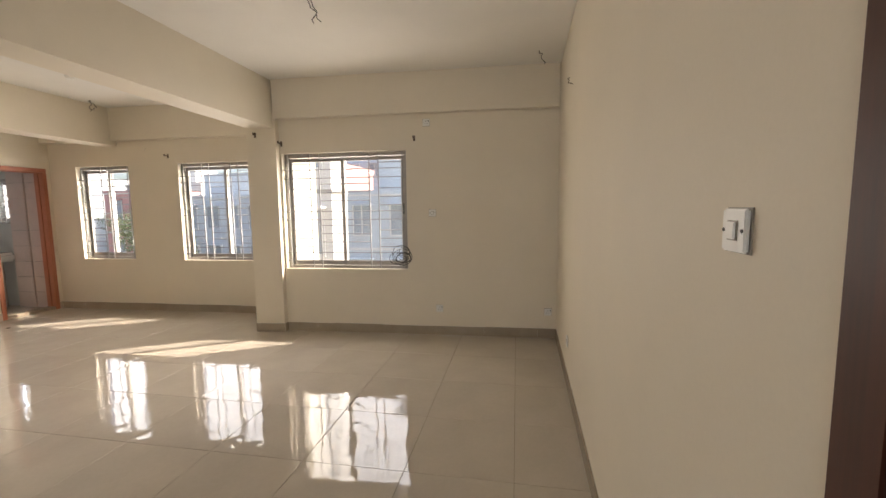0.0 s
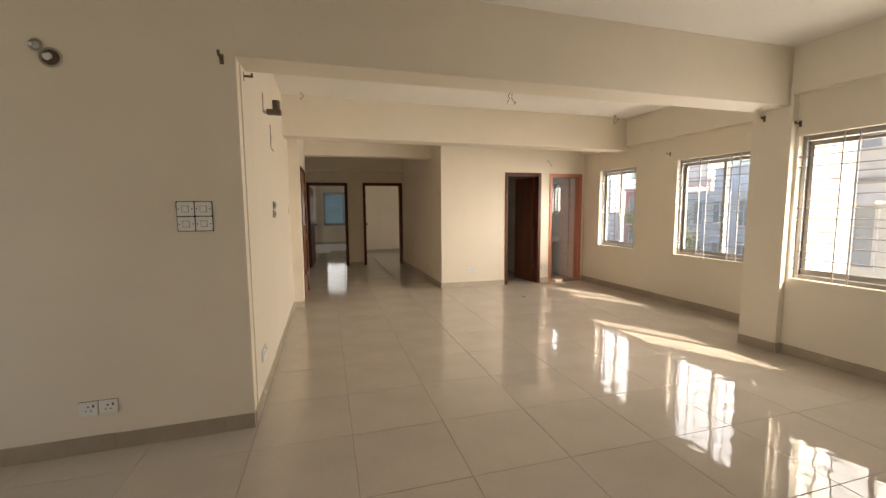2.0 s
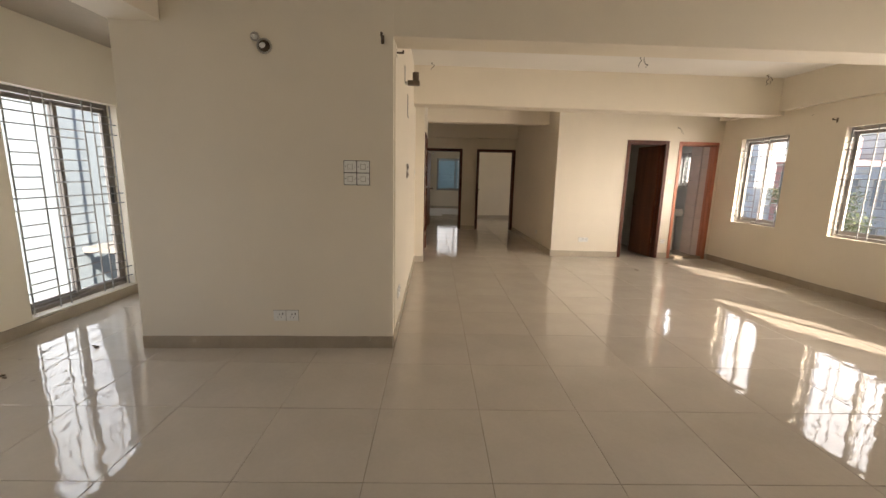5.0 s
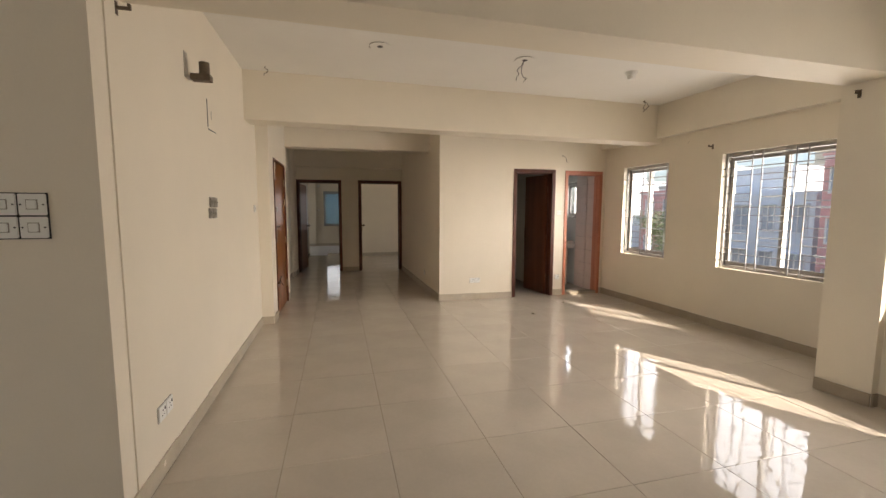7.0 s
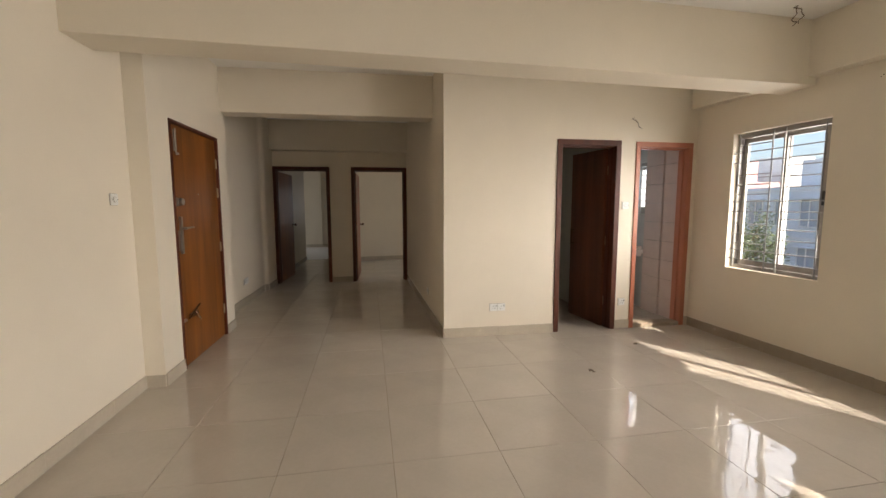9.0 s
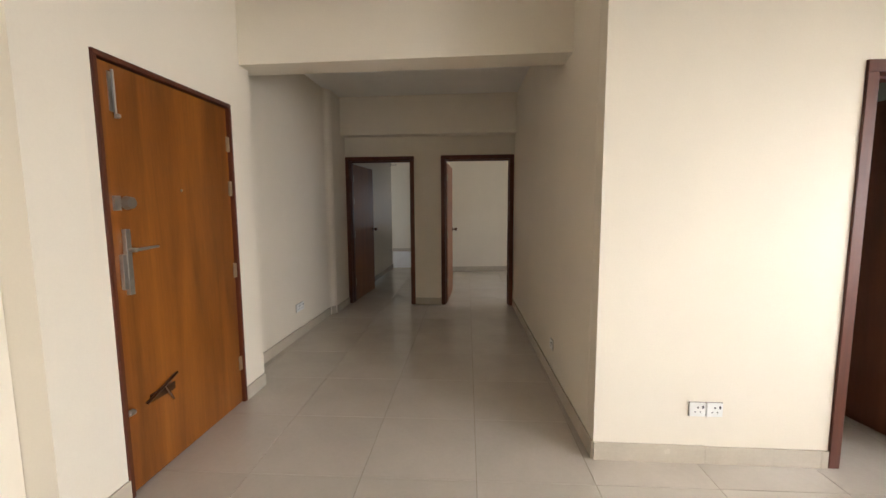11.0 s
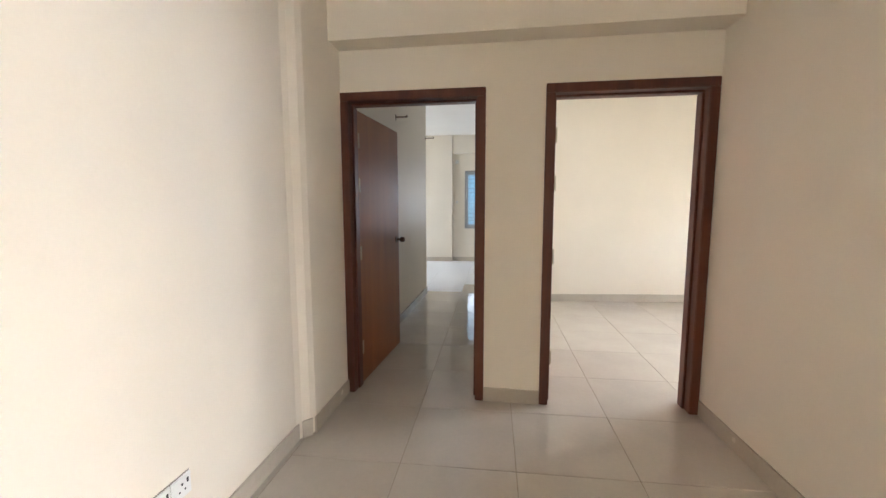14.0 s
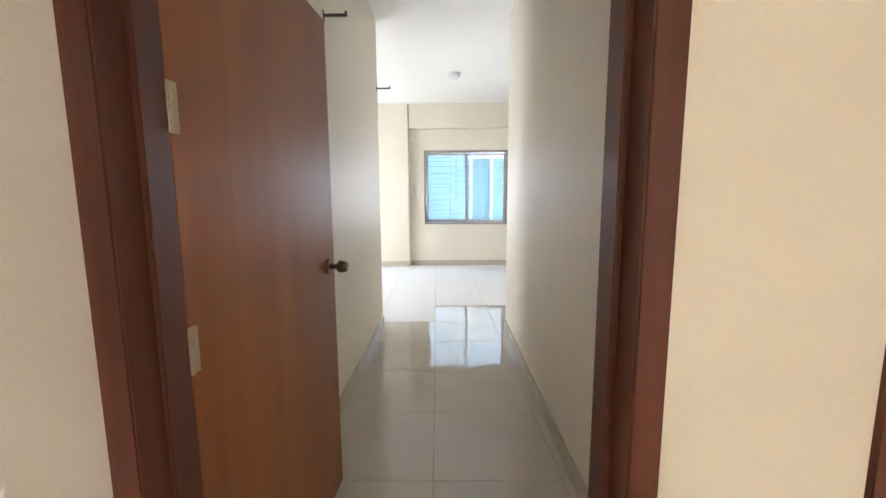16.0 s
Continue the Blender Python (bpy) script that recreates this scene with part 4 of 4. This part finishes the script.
tree((-16, 15.3), 5.8, 2.4, 6, "leafy green tree beside the yard")
RED = material("red_brick_shed", (0.34, 0.14, 0.09), 0.85, 0, 0.2, 2, 0.2, 20)
GREEN = material("green_sheet_door", (0.03, 0.26, 0.10), 0.5, 0, 0.15, 2, 0.05, 20)
SHEET = material("rusty_roof_sheet", (0.40, 0.30, 0.22), 0.7, 0.1, 0.2, 1.5, 0.1, 20)
o = tagged(empty("shed", Matrix.Translation((-12.0, 3.6, -4.6))), "low brick shed with a rusty sheet roof and green door", "shed")
Shape().box((-1.4, -2.6, 0), (1.4, 2.2, 2.2)).done("wall", RED, o)
r_ = Shape()
for k in range(26):
    y = -3.0 + k * 0.22
    r_.prism([(-1.8, y), (1.8, y), (1.8, y + 0.11), (-1.8, y + 0.11)], 2.2, 2.27).prism([(-1.8, y + 0.11), (1.8, y + 0.11), (1.8, y + 0.22), (-1.8, y + 0.22)], 2.2, 2.24)
r_.done("roof", SHEET, o)
Shape().box((1.4, 1.2, 0), (1.46, 2.0, 1.9)).done("door", GREEN, o)
PAVE = material("pale_concrete_yard", (0.46, 0.43, 0.37), 0.85, 0, 0.12, 0.7, 0.1, 12)
tagged(Shape().box((-11.0, -6, -4.6), (-5.0, 14, -4.56)).done("pavement", PAVE), "pale concrete yard", "pavement", kind="structure")
# east of the flat
house((15.6, 8.3), (1.4, 1.8, 17), 5, 1, FW, PANEHAZE, "white rendered tall block of flats")
house((34, 17.5), (8, 6, 9.5), 3, 3, FP, PANEHAZE, "red and pink rendered block of flats")
house((28, 9.0), (6, 5.5, 7.0), 2, 2, FL, PANEHAZE, "pale blue rendered house with a flat roof")
house((46, 14.5), (9, 9, 11.5), 4, 4, FL, PANEHAZE, "grey rendered tall block of flats")
house((37, 29), (9, 13, 7.2), 2, 6, FB, PANEHAZE, "grey blue rendered block of flats")
house((52, 48), (10, 12, 9.5), 3, 4, FW, PANEHAZE, "white rendered block of flats in the distance")
house((50, 66), (10, 14, 10.5), 4, 5, FL, PANEHAZE, "pale grey block of flats in the distance")
house((66, 42), (12, 16, 12), 4, 5, FC, PANEHAZE, "cream rendered block of flats in the distance")
house((60, -2), (12, 20, 14), 5, 6, FC, PANEHAZE, "cream rendered block of flats in the distance")
house((38, 40), (6, 6, 8), 2, 2, FP, PANEHAZE, "red rendered house among the trees")
tree((28, 31), 6.6, 2.8, 9, "leafy green tree between the houses", count=4500)
tree((24, 25), 5.6, 2.4, 10, "leafy green tree between the houses", count=4500)
# north of the flat: the neighbour's blue boarded wall with its window
PALEPANE = material("pale_window_glass", (0.26, 0.40, 0.46), 0.15, 0, 0.1, 1, 0, 10)
BLUE = material("pale_blue_boarding", (0.40, 0.58, 0.65), 0.6, 0, 0.05, 1.2, 0.05, 30)
nb = tagged(empty("neighbour_wall", Matrix.Translation((0.6, 19.4, -4.6))), "pale blue boarded wall of the next house", "house wall")
Shape().box((-5, 0.02, 0), (5, 0.3, 9)).done("core", BLUE, nb)
s = Shape()
for k in range(60):
    s.box((-5, -0.006, 4.2 + k * 0.075), (0.15, 0.019, 4.2 + k * 0.075 + 0.069))
tagged(s.done("board", BLUE, nb), kind="stuff")
Shape().box((0.15, -0.02, 5.2), (1.6, 0.019, 6.75)).done("window_pane", PALEPANE, nb)
s = Shape()
for x in (0.15, 0.62, 1.1, 1.57):
    s.box((x, -0.06, 5.15), (x + 0.06, -0.021, 6.8))
s.box((0.1, -0.06, 5.1), (1.65, -0.021, 5.16)).box((0.1, -0.06, 6.76), (1.65, -0.021, 6.82))
s.done("window_frame", FW, nb)

# ---- floor tiles, last ----
floor = tagged(Shape().box((-3.6, -2.3, -0.2), (5.4, 17.6, -0.0035)).done("floor", GROUT), "polished beige porcelain tile floor with fine joints", "floor", kind="structure")
PITCH, TURN = 0.61, radians(1.15)
ROOMS = (
    (-3.46, -0.35, 4.72, 3.2), (-0.45, 3.2, 5.3, 7.0), (-0.52, 7.0, 2.1, 10.55), (-3.46, 3.2, -2.31, 6.0),
    (-0.5, 10.55, 0.78, 14.4), (0.88, 10.55, 4.5, 13.95), (-3.1, 14.4, 3.1, 17.5), (2.1, 7.0, 5.02, 9.2), (-0.9, -2.2, 1.0, -0.35))
t_ = Shape()
t_.box((-PITCH / 2 + 0.0012, -PITCH / 2 + 0.0012, -0.012), (PITCH / 2 - 0.0012, PITCH / 2 - 0.0012, 0))
bmesh.ops.bevel(t_.bm, geom=[e for e in t_.bm.edges if all(v.co.z > -0.001 for v in e.verts)], offset=0.0012, segments=1, affect="EDGES")
first = t_.done("floor_tile", TILE, floor)
tile_mesh = first.data
spots = []
for i in range(-8, 11):
    for j in range(-6, 31):
        u, v = -0.26 + (i + 0.5) * PITCH, 1.225 + (j + 0.5) * PITCH - 0.006 * 0
        x, y = u * math.cos(TURN) - v * math.sin(TURN), u * math.sin(TURN) + v * math.cos(TURN)
        if any(a - 0.3 < x < c + 0.3 and b - 0.3 < y < d + 0.3 for a, b, c, d in ROOMS):
            spots.append((x, y, i, j))
near = sorted(spots, key=lambda p: abs(p[0] - 1.2) + max(0, p[1] - 11.5) * 2 + max(0, -p[1]))
rng = random.Random(2)
rest = []
for n, (x, y, i, j) in enumerate(near):
    m = Matrix.Translation((x, y, rng.uniform(-0.0004, 0.0004))) @ Matrix.Rotation(TURN, 4, "Z") @ Matrix.Rotation(rng.uniform(-0.0011, 0.0011), 4, "X") @ Matrix.Rotation(rng.uniform(-0.0011, 0.0011), 4, "Y")
    if n == 0:
        first.matrix_local = m
    elif n < 298:
        ob = new("floor_tile", tile_mesh)
        ob.parent = floor
        ob.matrix_local = m
    else:
        rest.append(m)
if rest:
    bm = bmesh.new()
    for m in rest:
        k = len(bm.verts)
        bm.from_mesh(tile_mesh)
        bm.verts.ensure_lookup_table()
        bmesh.ops.transform(bm, matrix=m, verts=bm.verts[k:])
    me = bpy.data.meshes.new("floor_tiles_beyond")
    bm.to_mesh(me)
    bm.free()
    far_tiles = new("floor_tiles_beyond", me)
    far_tiles.parent = floor
    tagged(far_tiles, kind="stuff")
